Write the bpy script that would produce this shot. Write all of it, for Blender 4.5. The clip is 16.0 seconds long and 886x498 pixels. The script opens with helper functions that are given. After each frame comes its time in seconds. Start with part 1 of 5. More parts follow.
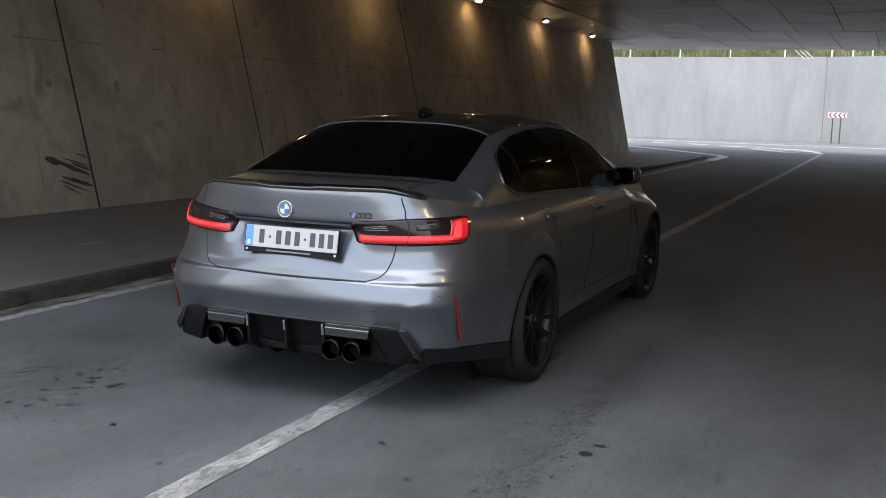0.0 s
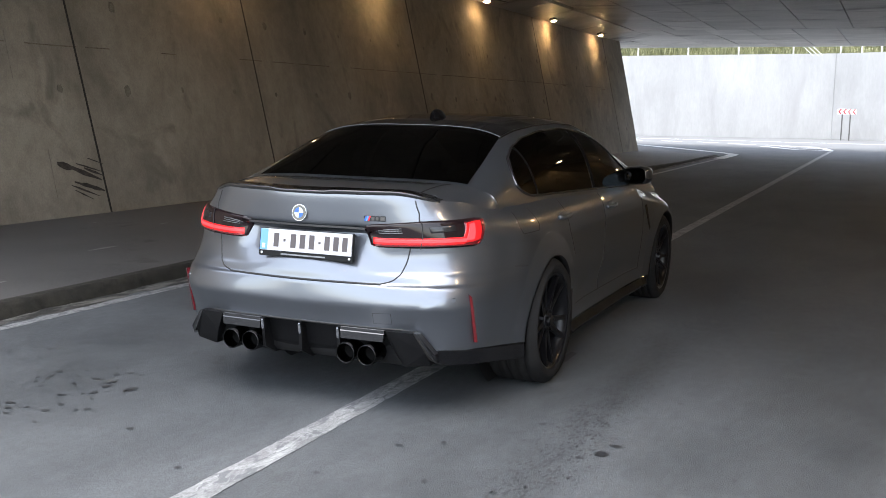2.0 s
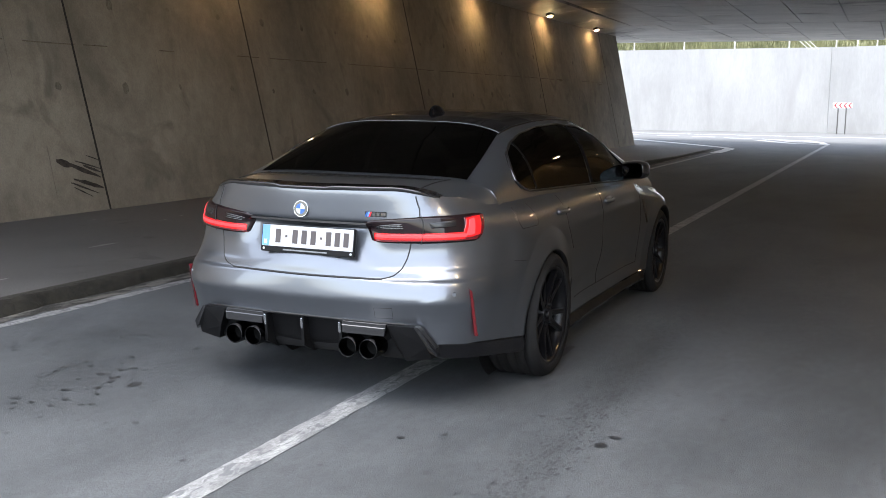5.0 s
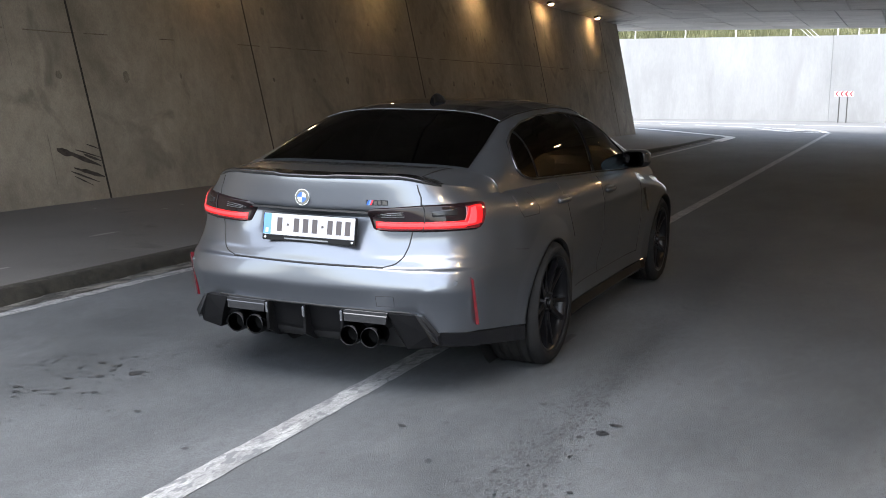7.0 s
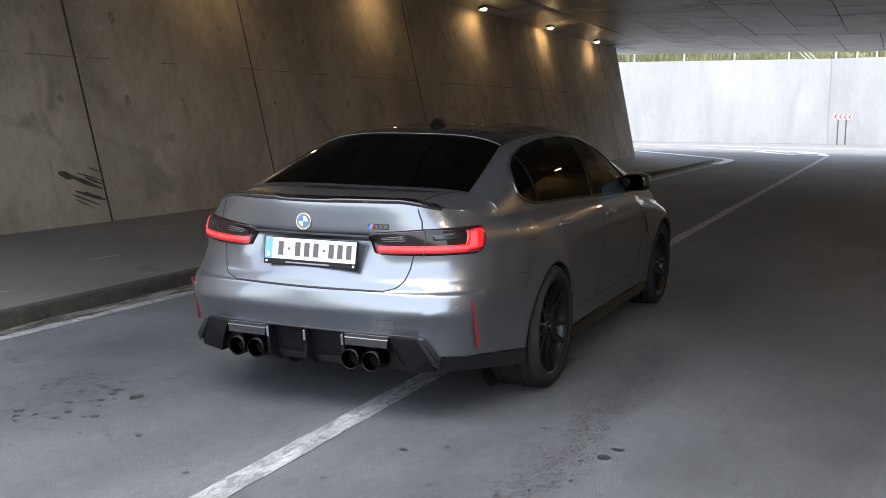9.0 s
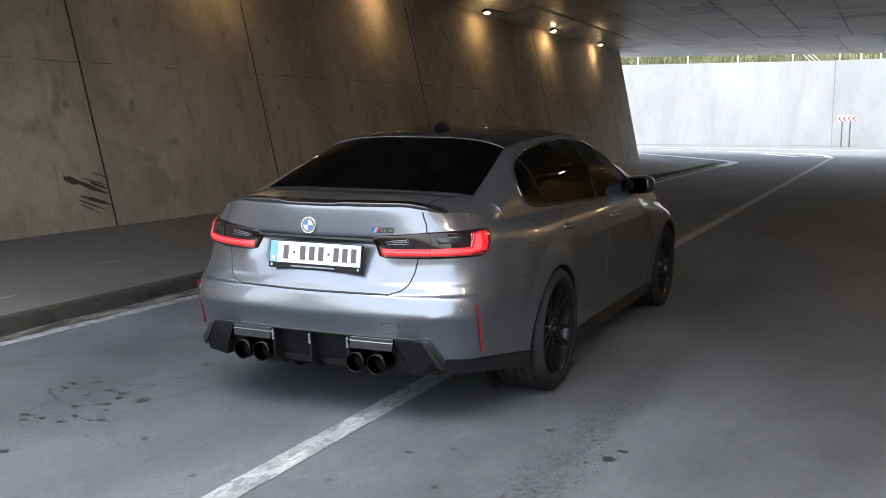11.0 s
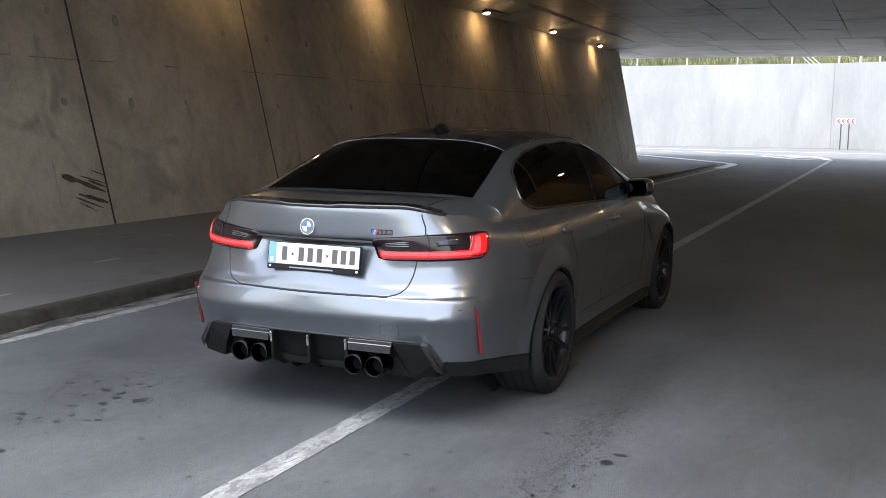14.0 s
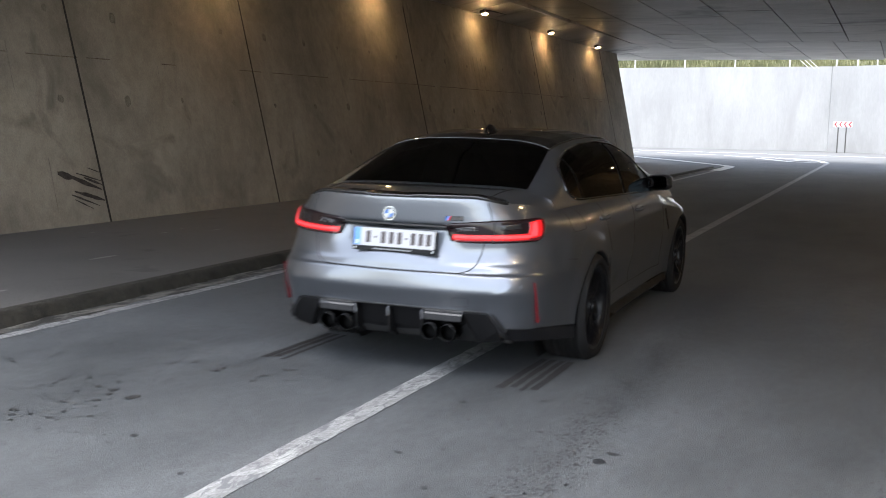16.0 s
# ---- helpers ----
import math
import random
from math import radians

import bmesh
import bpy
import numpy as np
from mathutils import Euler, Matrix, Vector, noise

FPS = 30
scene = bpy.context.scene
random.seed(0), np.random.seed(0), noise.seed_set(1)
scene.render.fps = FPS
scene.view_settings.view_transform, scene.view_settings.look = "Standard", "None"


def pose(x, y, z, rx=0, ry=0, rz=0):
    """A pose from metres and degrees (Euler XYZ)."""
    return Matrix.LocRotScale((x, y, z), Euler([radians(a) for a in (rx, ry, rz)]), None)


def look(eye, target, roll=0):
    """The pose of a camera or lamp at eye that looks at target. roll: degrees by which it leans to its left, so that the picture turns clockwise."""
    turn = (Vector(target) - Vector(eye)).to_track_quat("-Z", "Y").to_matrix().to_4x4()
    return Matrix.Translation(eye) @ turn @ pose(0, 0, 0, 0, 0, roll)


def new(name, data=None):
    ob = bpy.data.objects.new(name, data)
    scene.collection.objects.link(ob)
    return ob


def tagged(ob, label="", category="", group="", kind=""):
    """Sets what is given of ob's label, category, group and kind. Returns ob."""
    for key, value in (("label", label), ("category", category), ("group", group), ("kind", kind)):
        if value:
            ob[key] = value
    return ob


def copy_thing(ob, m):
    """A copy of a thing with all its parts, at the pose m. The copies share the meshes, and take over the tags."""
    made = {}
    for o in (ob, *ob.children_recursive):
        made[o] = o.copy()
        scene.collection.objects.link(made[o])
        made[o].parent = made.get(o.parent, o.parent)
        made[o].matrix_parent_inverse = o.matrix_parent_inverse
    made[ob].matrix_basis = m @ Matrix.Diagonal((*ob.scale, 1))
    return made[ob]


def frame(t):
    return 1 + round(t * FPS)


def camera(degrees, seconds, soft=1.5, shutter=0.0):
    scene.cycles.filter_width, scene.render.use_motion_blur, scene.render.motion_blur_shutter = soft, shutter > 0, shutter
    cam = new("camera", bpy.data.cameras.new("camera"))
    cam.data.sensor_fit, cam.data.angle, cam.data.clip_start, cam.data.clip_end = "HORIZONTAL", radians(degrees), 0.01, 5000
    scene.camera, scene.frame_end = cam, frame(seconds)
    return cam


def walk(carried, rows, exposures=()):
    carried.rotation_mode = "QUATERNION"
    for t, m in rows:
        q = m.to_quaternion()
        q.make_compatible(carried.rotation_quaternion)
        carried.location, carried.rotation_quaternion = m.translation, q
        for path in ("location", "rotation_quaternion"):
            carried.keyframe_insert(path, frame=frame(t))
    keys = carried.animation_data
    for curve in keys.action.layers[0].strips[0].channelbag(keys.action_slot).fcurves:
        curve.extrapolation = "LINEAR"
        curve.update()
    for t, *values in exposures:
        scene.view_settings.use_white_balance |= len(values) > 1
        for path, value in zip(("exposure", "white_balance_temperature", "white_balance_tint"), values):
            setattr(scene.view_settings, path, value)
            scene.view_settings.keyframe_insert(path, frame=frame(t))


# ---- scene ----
cam = camera(46.5, 16.0, 0.8, 0.5)

# seconds, eye, (turn, tilt, lean)
PATH = [
    (0, (2.666, -5.321, 1.502), (23.39, -7.96, 1.56)),
    (0.5, (2.656, -5.318, 1.505), (23.84, -8.63, 1.46)),
    (1, (2.659, -5.330, 1.508), (23.57, -8.34, 1.11)),
    (1.5, (2.661, -5.338, 1.512), (23.78, -8.31, 1.04)),
    (2, (2.649, -5.342, 1.511), (23.90, -7.94, 0.95)),
    (2.5, (2.657, -5.354, 1.515), (23.62, -7.89, 1.02)),
    (3, (2.663, -5.367, 1.517), (23.62, -7.80, 1.13)),
    (3.5, (2.660, -5.376, 1.515), (23.70, -7.69, 0.80)),
    (4, (2.658, -5.393, 1.516), (23.71, -7.66, 0.71)),
    (6.5, (2.657, -5.403, 1.514), (23.75, -9.16, 0.66)),
    (7, (2.654, -5.403, 1.513), (23.75, -8.80, 0.66)),
    (7.5, (2.653, -5.410, 1.516), (23.73, -8.42, 0.71)),
    (8, (2.655, -5.413, 1.518), (23.70, -8.02, 0.67)),
    (8.5, (2.656, -5.418, 1.522), (23.70, -7.75, 0.67)),
    (9, (2.654, -5.415, 1.521), (23.76, -7.56, 0.64)),
    (11.5, (2.661, -5.432, 1.519), (24.01, -7.36, 0.36)),
    (12, (2.662, -5.426, 1.517), (24.04, -7.51, 0.45)),
    (12.5, (2.656, -5.422, 1.521), (24.01, -7.64, 0.55)),
    (13, (2.657, -5.420, 1.521), (23.96, -7.52, 0.63)),
    (13.5, (2.655, -5.413, 1.521), (23.95, -7.43, 0.69)),
    (14, (2.650, -5.420, 1.529), (23.89, -7.38, 0.79)),
    (14.5, (2.652, -5.410, 1.521), (23.88, -7.29, 0.88)),
    (15, (2.655, -5.415, 1.516), (23.86, -7.12, 0.91)),
    (15.5, (2.656, -5.420, 1.516), (23.77, -7.23, 1.00)),
    (16, (2.663, -5.412, 1.515), (23.73, -7.33, 1.17)),
]


def aim(eye, turn):
    a, b = radians(turn[0]), radians(turn[1])
    ahead = Vector((-math.sin(a) * math.cos(b), math.cos(a) * math.cos(b), math.sin(b)))
    return look(eye, Vector(eye) + ahead, turn[2])


walk(cam, [(t, aim(e, a)) for t, e, a in PATH], exposures=[(0, 1.06, 6500, 10), (0.25, 1.28, 6500, 10), (0.5, 1.45, 6500, 10), (1.0, 1.62, 6500, 10), (2.0, 1.72, 6500, 10), (16.0, 1.72, 6500, 10)])

# ---- light ----
world = bpy.data.worlds.new("sky")
scene.world = world
world.use_nodes = True
sky = world.node_tree.nodes.new("ShaderNodeTexSky")
sky.sky_type, sky.sun_disc = "NISHITA", False
sky.sun_elevation, sky.sun_rotation = radians(78), radians(168)
sky.air_density, sky.dust_density, sky.ozone_density = 1.0, 1.3, 1.0
pale = world.node_tree.nodes.new("ShaderNodeHueSaturation")
pale.inputs["Saturation"].default_value = 0.45
world.node_tree.links.new(sky.outputs[0], pale.inputs["Color"])
world.node_tree.links.new(pale.outputs[0], world.node_tree.nodes["Background"].inputs[0])
world.node_tree.nodes["Background"].inputs[1].default_value = 0.305
sun = new("sun", bpy.data.lights.new("sun", "SUN"))
sun.data.energy, sun.data.angle, sun.data.color = 1.75, radians(80), (1.0, 0.975, 0.95)
sun.matrix_world = look((2, -9, 44), (0, 0, 0))
scene.view_settings.exposure = 0.0


# ---- materials ----
def material(name, color, rough=0.6, metal=0.0, **more):
    m = bpy.data.materials.new(name)
    m.use_nodes = True
    b = m.node_tree.nodes["Principled BSDF"]
    b.inputs["Base Color"].default_value = (*color, 1)
    b.inputs["Roughness"].default_value = rough
    b.inputs["Metallic"].default_value = metal
    for key, value in more.items():
        b.inputs[key.replace("_", " ")].default_value = value
    return m


def varied(name, dark, light, scale=1.0, rough=(0.7, 0.9), bump=0.15, fine=60.0, stretch=(1, 1, 1), stains=None, grain=0.35, contrast=(0.3, 0.7), mottle=0.0, spec=0.5, island=0.0):
    """A rough surface with blotches, grain, stains and a fine relief, in metres."""
    m = bpy.data.materials.new(name)
    m.use_nodes = True
    t = m.node_tree
    n, l = t.nodes, t.links
    b = n["Principled BSDF"]
    b.inputs["Specular IOR Level"].default_value = spec
    geo = n.new("ShaderNodeNewGeometry")
    place = n.new("ShaderNodeVectorMath")
    place.operation = "MULTIPLY"
    place.inputs[1].default_value = stretch
    l.new(geo.outputs["Position"], place.inputs[0])

    def noise_at(size, detail=6.0, rough_=0.6, warp=0.0):
        k = n.new("ShaderNodeTexNoise")
        k.inputs["Scale"].default_value = size
        k.inputs["Detail"].default_value = detail
        k.inputs["Roughness"].default_value = rough_
        k.inputs["Distortion"].default_value = warp
        l.new(place.outputs[0], k.inputs["Vector"])
        return k

    def ramp(src, lo, hi, c0, c1):
        r = n.new("ShaderNodeValToRGB")
        r.color_ramp.elements[0].position, r.color_ramp.elements[1].position = lo, hi
        r.color_ramp.elements[0].color, r.color_ramp.elements[1].color = c0, c1
        l.new(src, r.inputs[0])
        return r

    def mix(kind, fac, a, c):
        x = n.new("ShaderNodeMix")
        x.data_type, x.blend_type = "RGBA", kind
        if isinstance(fac, float):
            x.inputs[0].default_value = fac
        else:
            l.new(fac, x.inputs[0])
        for s, v in ((6, a), (7, c)):
            if isinstance(v, tuple):
                x.inputs[s].default_value = v
            else:
                l.new(v, x.inputs[s])
        return x.outputs[2]

    big = noise_at(scale, 8, 0.62, 0.4)
    col = ramp(big.outputs["Fac"], contrast[0], contrast[1], (*dark, 1), (*light, 1)).outputs[0]
    small = noise_at(fine, 4, 0.7)
    grains = ramp(small.outputs["Fac"], 0.3, 0.7, (1 - grain, 1 - grain, 1 - grain, 1), (1 + grain * 0.3,) * 3 + (1,)).outputs[0]
    col = mix("MULTIPLY", 1.0, col, grains)
    if mottle:
        patches = noise_at(fine * 0.13, 5, 0.65, 0.3)
        col = mix("MULTIPLY", 1.0, col, ramp(patches.outputs["Fac"], 0.35, 0.65, (1 - mottle,) * 3 + (1,), (1 + mottle * 0.5,) * 3 + (1,)).outputs[0])
    if stains:
        size, lo, hi, c = stains
        spots = noise_at(size, 5, 0.55, 1.0)
        col = mix("MIX", ramp(spots.outputs["Fac"], lo, hi, (0, 0, 0, 1), (1, 1, 1, 1)).outputs[0], col, (*c, 1))
    if island:
        col = mix("MULTIPLY", 1.0, col, ramp(geo.outputs["Random Per Island"], 0.0, 1.0, (1 - island,) * 3 + (1,), (1 + island,) * 3 + (1,)).outputs[0])
    l.new(col, b.inputs["Base Color"])
    r = n.new("ShaderNodeMapRange")
    r.inputs[3].default_value, r.inputs[4].default_value = rough
    l.new(big.outputs["Fac"], r.inputs[0])
    l.new(r.outputs[0], b.inputs["Roughness"])
    bp = n.new("ShaderNodeBump")
    bp.inputs["Strength"].default_value, bp.inputs["Distance"].default_value = bump, 0.01
    l.new(small.outputs["Fac"], bp.inputs["Height"])
    l.new(bp.outputs[0], b.inputs["Normal"])
    return m


def glowing(name, color, strength, base=(0.1, 0.02, 0.02)):
    m = material(name, base, 0.25)
    b = m.node_tree.nodes["Principled BSDF"]
    b.inputs["Emission Color"].default_value = (*color, 1)
    b.inputs["Emission Strength"].default_value = strength
    return m


ASPHALT = varied("asphalt", (0.064, 0.070, 0.075), (0.128, 0.137, 0.144), 0.7, (0.6, 0.8), 0.6, 130, (1.3, 0.6, 1), stains=(2.2, 0.66, 0.80, (0.066, 0.070, 0.074)), grain=0.62, contrast=(0.34, 0.66), mottle=0.16)
WALKWAY = varied("walkway_asphalt", (0.082, 0.079, 0.075), (0.13, 0.126, 0.12), 0.8, (0.6, 0.8), 0.35, 100, stains=(1.1, 0.62, 0.7, (0.065, 0.062, 0.058)))
CONCRETE = varied("board_marked_concrete", (0.188, 0.159, 0.122), (0.360, 0.309, 0.243), 0.55, (0.75, 0.9), 0.25, 55, (1, 1, 0.8), stains=(1.1, 0.58, 0.76, (0.12, 0.104, 0.083)), grain=0.18, contrast=(0.34, 0.68), mottle=0.12, island=0.07)
CEILING = varied("ceiling_concrete", (0.30, 0.285, 0.26), (0.60, 0.575, 0.535), 0.5, (0.38, 0.54), 0.2, 40, (0.6, 1, 1), stains=(0.55, 0.56, 0.72, (0.11, 0.10, 0.09)), grain=0.2, island=0.16)
PALE = varied("pale_concrete", (0.26, 0.257, 0.25), (0.36, 0.355, 0.346), 0.5, (0.8, 0.9), 0.1, 9, (1, 1, 0.3), stains=(0.7, 0.56, 0.75, (0.26, 0.255, 0.247)), grain=0.07, island=0.03)
# road outside the tunnel: daylight glare put into a paler colour
FORECOURT = varied("daylight_pale_road", (0.10, 0.102, 0.101), (0.165, 0.167, 0.164), 0.7, (0.75, 0.9), 0.2, 40)
KERB = varied("mossy_kerb_stone", (0.020, 0.017, 0.013), (0.075, 0.066, 0.052), 6.0, (0.8, 0.95), 0.6, 70, stains=(5.0, 0.5, 0.6, (0.04, 0.036, 0.024)))
MOSS = varied("kerb_moss", (0.010, 0.009, 0.006), (0.044, 0.038, 0.027), 14.0, (0.85, 0.97), 0.9, 90, grain=0.5)
DIRT = varied("gutter_dirt", (0.03, 0.028, 0.024), (0.19, 0.18, 0.16), 9.0, (0.8, 0.95), 0.8, 60, (1, 0.35, 1), contrast=(0.45, 0.62))
PAINT = varied("worn_road_paint", (0.24, 0.245, 0.245), (0.44, 0.445, 0.44), 5.0, (0.5, 0.7), 0.4, 70, (1.8, 0.7, 1), stains=(13.0, 0.52, 0.60, (0.13, 0.135, 0.14)), grain=0.5, mottle=0.3)
# brighter copy of the road paint, for the markings at the far end
BRIGHT_PAINT = varied("bright_road_paint", (0.50, 0.50, 0.495), (0.76, 0.76, 0.75), 3.0, (0.5, 0.7), 0.3, 60, grain=0.2)
GRIME = varied("brown_scrape", (0.022, 0.017, 0.014), (0.085, 0.066, 0.054), 14.0, (0.8, 0.95), 0.3, 60)
JOINT = varied("joint_dirt", (0.010, 0.009, 0.008), (0.05, 0.04, 0.032), 12.0, (0.8, 0.95), 0.4, 60)
PLUG = varied("tie_hole_mortar", (0.13, 0.108, 0.084), (0.25, 0.215, 0.17), 11.0, (0.8, 0.95), 0.3, 60)
POUR = varied("pour_joint_stain", (0.10, 0.072, 0.05), (0.22, 0.175, 0.13), 9.0, (0.8, 0.95), 0.3, 60)
RUN = varied("water_run_stain", (0.17, 0.145, 0.115), (0.30, 0.262, 0.21), 7.0, (0.8, 0.95), 0.2, 60)
SCUFF = varied("pale_scuff", (0.17, 0.165, 0.16), (0.30, 0.295, 0.285), 20.0, (0.7, 0.85), 0.2, 80)
OIL = varied("oil_spots", (0.013, 0.014, 0.016), (0.040, 0.042, 0.045), 20.0, (0.4, 0.65), 0.2, 80)
TRACK = varied("track_rubber", (0.045, 0.047, 0.05), (0.075, 0.078, 0.082), 20.0, (0.6, 0.8), 0.2, 90)
RUBBER_MARK = varied("skid_rubber", (0.014, 0.014, 0.015), (0.038, 0.038, 0.040), 18.0, (0.6, 0.8), 0.2, 90)
GRASS = varied("bank_grass", (0.07, 0.078, 0.03), (0.19, 0.185, 0.085), 1.2, (0.8, 0.95), 0.5, 20)
STEEL = material("galvanised_steel", (0.5, 0.51, 0.52), 0.45, 0.9)
WHITE = material("white_paint", (0.75, 0.75, 0.74), 0.5)
RED = material("sign_red", (0.30, 0.015, 0.02), 0.5)
LAMP_GLOW = glowing("warm_lamp", (1.0, 0.66, 0.32), 75.0, (0.8, 0.7, 0.5))
LAMP_BODY = material("lamp_housing", (0.09, 0.085, 0.08), 0.5, 0.6)


# ---- mesh helpers ----
def mesh_object(name, verts, faces, mat, parent=None, label="", smooth_=False, normals=None):
    me = bpy.data.meshes.new(name)
    me.from_pydata([tuple(map(float, v)) for v in verts], [], faces)
    me.update()
    me.materials.append(mat)
    if smooth_:
        me.shade_smooth()
        if normals is not None:
            me.normals_split_custom_set_from_vertices([tuple(map(float, v)) for v in normals])
    ob = new(name, me)
    ob.parent = parent
    return tagged(ob, label) if label else ob


def part(name, bm, mat, parent=None, label="", smooth_=False):
    me = bpy.data.meshes.new(name)
    bm.to_mesh(me)
    bm.free()
    me.materials.append(mat)
    if smooth_:
        me.shade_smooth()
    ob = new(name, me)
    ob.parent = parent
    return tagged(ob, label) if label else ob


def box_bm(sx, sy, sz, m=None, bevel=0.0, bm=None):
    own = bm is None
    bm = bm or bmesh.new()
    r = bmesh.ops.create_cube(bm, size=1, matrix=(m or Matrix()) @ Matrix.Diagonal((sx, sy, sz, 1)))
    if bevel:
        es = list({e for v in r["verts"] for e in v.link_edges})
        bmesh.ops.bevel(bm, geom=es, offset=bevel, segments=2, affect="EDGES")
    return bm


def grid_faces(nu, nv):
    return [(i * nv + j, (i + 1) * nv + j, (i + 1) * nv + j + 1, i * nv + j + 1) for i in range(nu - 1) for j in range(nv - 1)]


def prism(name, outline, lift, mat, parent=None, label=""):
    """A closed block from a ring of points and the vector that lifts it."""
    n = len(outline)
    up = [tuple(Vector(p) + Vector(lift)) for p in outline]
    faces = [tuple(range(n))[::-1], tuple(range(n, 2 * n))] + [(i, (i + 1) % n, n + (i + 1) % n, n + i) for i in range(n)]
    return mesh_object(name, list(outline) + up, faces, mat, parent, label)


def blot(cx, cy, rx, ry, seed, n=14):
    rnd = random.Random(seed)
    return [(cx + rx * math.cos(a) * rnd.uniform(0.7, 1.15), cy + ry * math.sin(a) * rnd.uniform(0.7, 1.15)) for a in [2 * math.pi * k / n for k in range(n)]]


def structure(name, label, category):
    return tagged(new(name), label, category, kind="structure")


# ---- road, walkway, lines ----
def centre_x(y):
    return 0.235 - 0.0035 * y


def edge_x(y):
    return -2.71 + 0.005 * y


def kerb_x(y):
    return -3.0 - 0.03 * max(0.0, min(1.0, (y - 0.5) / 2))


def wall_x(y, z=0.0):
    return -6.66 + 0.02 * y - 0.218 * (z - 0.1)


tagged(mesh_object("ground", [(-400, -400, 0), (400, -400, 0), (400, 600, 0), (-400, 600, 0)], [(0, 1, 2, 3)], ASPHALT),
       "grey worn asphalt road surface with dark oil spots", "road", kind="structure")

TOP = 0.085
END_Y = 31.3
KERB_END = 29.6


def walk_top(y):
    """Height of the walkway, which drops to the road near the tunnel's end."""
    s = min(1.0, max(0.0, (y - 18.0) / 7.0))
    return TOP - (TOP - 0.018) * s * s * (3 - 2 * s)


def build_walkway():
    edge = [(kerb_x(y) - 0.14, y) for y in [-60, -20, -5, 0, 0.5, 1.5, 2.5, 6, 12] + list(np.arange(16, KERB_END, 1.0))]
    edge += [(kerb_x(9) - 0.14 - 1.3 * (1 - math.cos(t)), KERB_END + 1.1 * math.sin(t)) for t in [math.pi / 2 * q / 8 for q in range(0, 9)]]
    edge += [(-5.6, 33.4), (-7.4, 36.6), (-9.3, 38.5)]
    verts = []
    for x, y in edge:
        verts += [(x, y, -0.05), (x, y, walk_top(y)), (-9.5, y, walk_top(y))]
    faces = []
    for i in range(len(edge) - 1):
        p, q = 3 * i, 3 * i + 3
        faces += [(p, q, q + 1, p + 1), (p + 1, q + 1, q + 2, p + 2)]
    tagged(mesh_object("walkway", verts, faces, WALKWAY), "dark smooth asphalt walkway beside the tunnel wall", "pavement", kind="structure")


build_walkway()


def build_kerb():
    kerb = structure("kerb", "low dirty kerb of mossy stones along the road", "kerb")
    y = -12.0
    while y < KERB_END - 0.4:
        a, b = y + 0.006, y + 0.994
        xa, xb = kerb_x(a), kerb_x(b)
        w = 0.145
        h = walk_top(y) + 0.004
        v = [(xa, a, -0.05), (xb, b, -0.05), (xb - w, b, -0.05), (xa - w, a, -0.05), (xa - 0.012, a, h), (xb - 0.012, b, h), (xb - w, b, h), (xa - w, a, h),
             (xa, a, h - 0.014), (xb, b, h - 0.014)]
        f = [(0, 1, 9, 8), (8, 9, 5, 4), (4, 5, 6, 7), (3, 2, 1, 0), (2, 3, 7, 6), (0, 8, 4, 7, 3), (1, 2, 6, 5, 9)]
        mesh_object("kerb_stone", v, f, KERB, kerb)
        y += 1.0
    # moss and earth that creep over the stones
    ny, nu = 620, 9
    verts = []
    for k in range(ny):
        yy = -6 + k * 0.055
        x0, h = kerb_x(yy), walk_top(yy)
        reach = -0.02 + 0.06 * noise.noise((3.1, yy * 1.3, 0)) + 0.04 * noise.noise((7.0, yy * 6.0, 0))
        spill = 0.05 + 0.05 * noise.noise((9.0, yy * 1.7, 0)) + 0.03 * noise.noise((5.0, yy * 7.0, 0))
        for j in range(nu):
            u = j / (nu - 1)
            bump = 0.012 * noise.noise((u * 5, yy * 9, 2.0)) + 0.010
            if u < 0.5:
                x, z = x0 - 0.145 - max(0.0, reach) + (0.145 + max(0.0, reach)) * u * 2, h + (0.004 + bump * math.sin(math.pi * u) if j else -0.004)
            else:
                q = (u - 0.5) * 2
                x, z = x0 + (0.012 + max(0.0, spill)) * q ** 0.8 + bump, (h + 0.004) * (1 - q) + 0.001 + bump * (1 - q)
            verts.append((x, yy, z))
    tagged(mesh_object("kerb_moss", verts, grid_faces(ny, nu), MOSS, None, "", True), "dark brown moss and earth creeping over the kerb", "moss", kind="stuff")
    # a strip of dirt and grit in the gutter, uneven towards the road
    rnd = random.Random(3)
    n = 300
    inner, outer = [], []
    for k in range(n + 1):
        yy = -10 + k * 0.13
        inner.append((kerb_x(yy) + 0.001, yy, 0.004))
        outer.append((min(kerb_x(yy) + 0.19 + 0.10 * noise.noise((0, yy * 0.9, 0)) + rnd.uniform(0, 0.08), edge_x(yy) - 0.03), yy, 0.004))
    verts = inner + outer
    faces = [(k, n + 1 + k, n + 2 + k, k + 1) for k in range(n)]
    tagged(mesh_object("gutter_dirt", verts, faces, DIRT), "strip of dark dirt and pale grit in the gutter", "dirt", kind="stuff")


build_kerb()


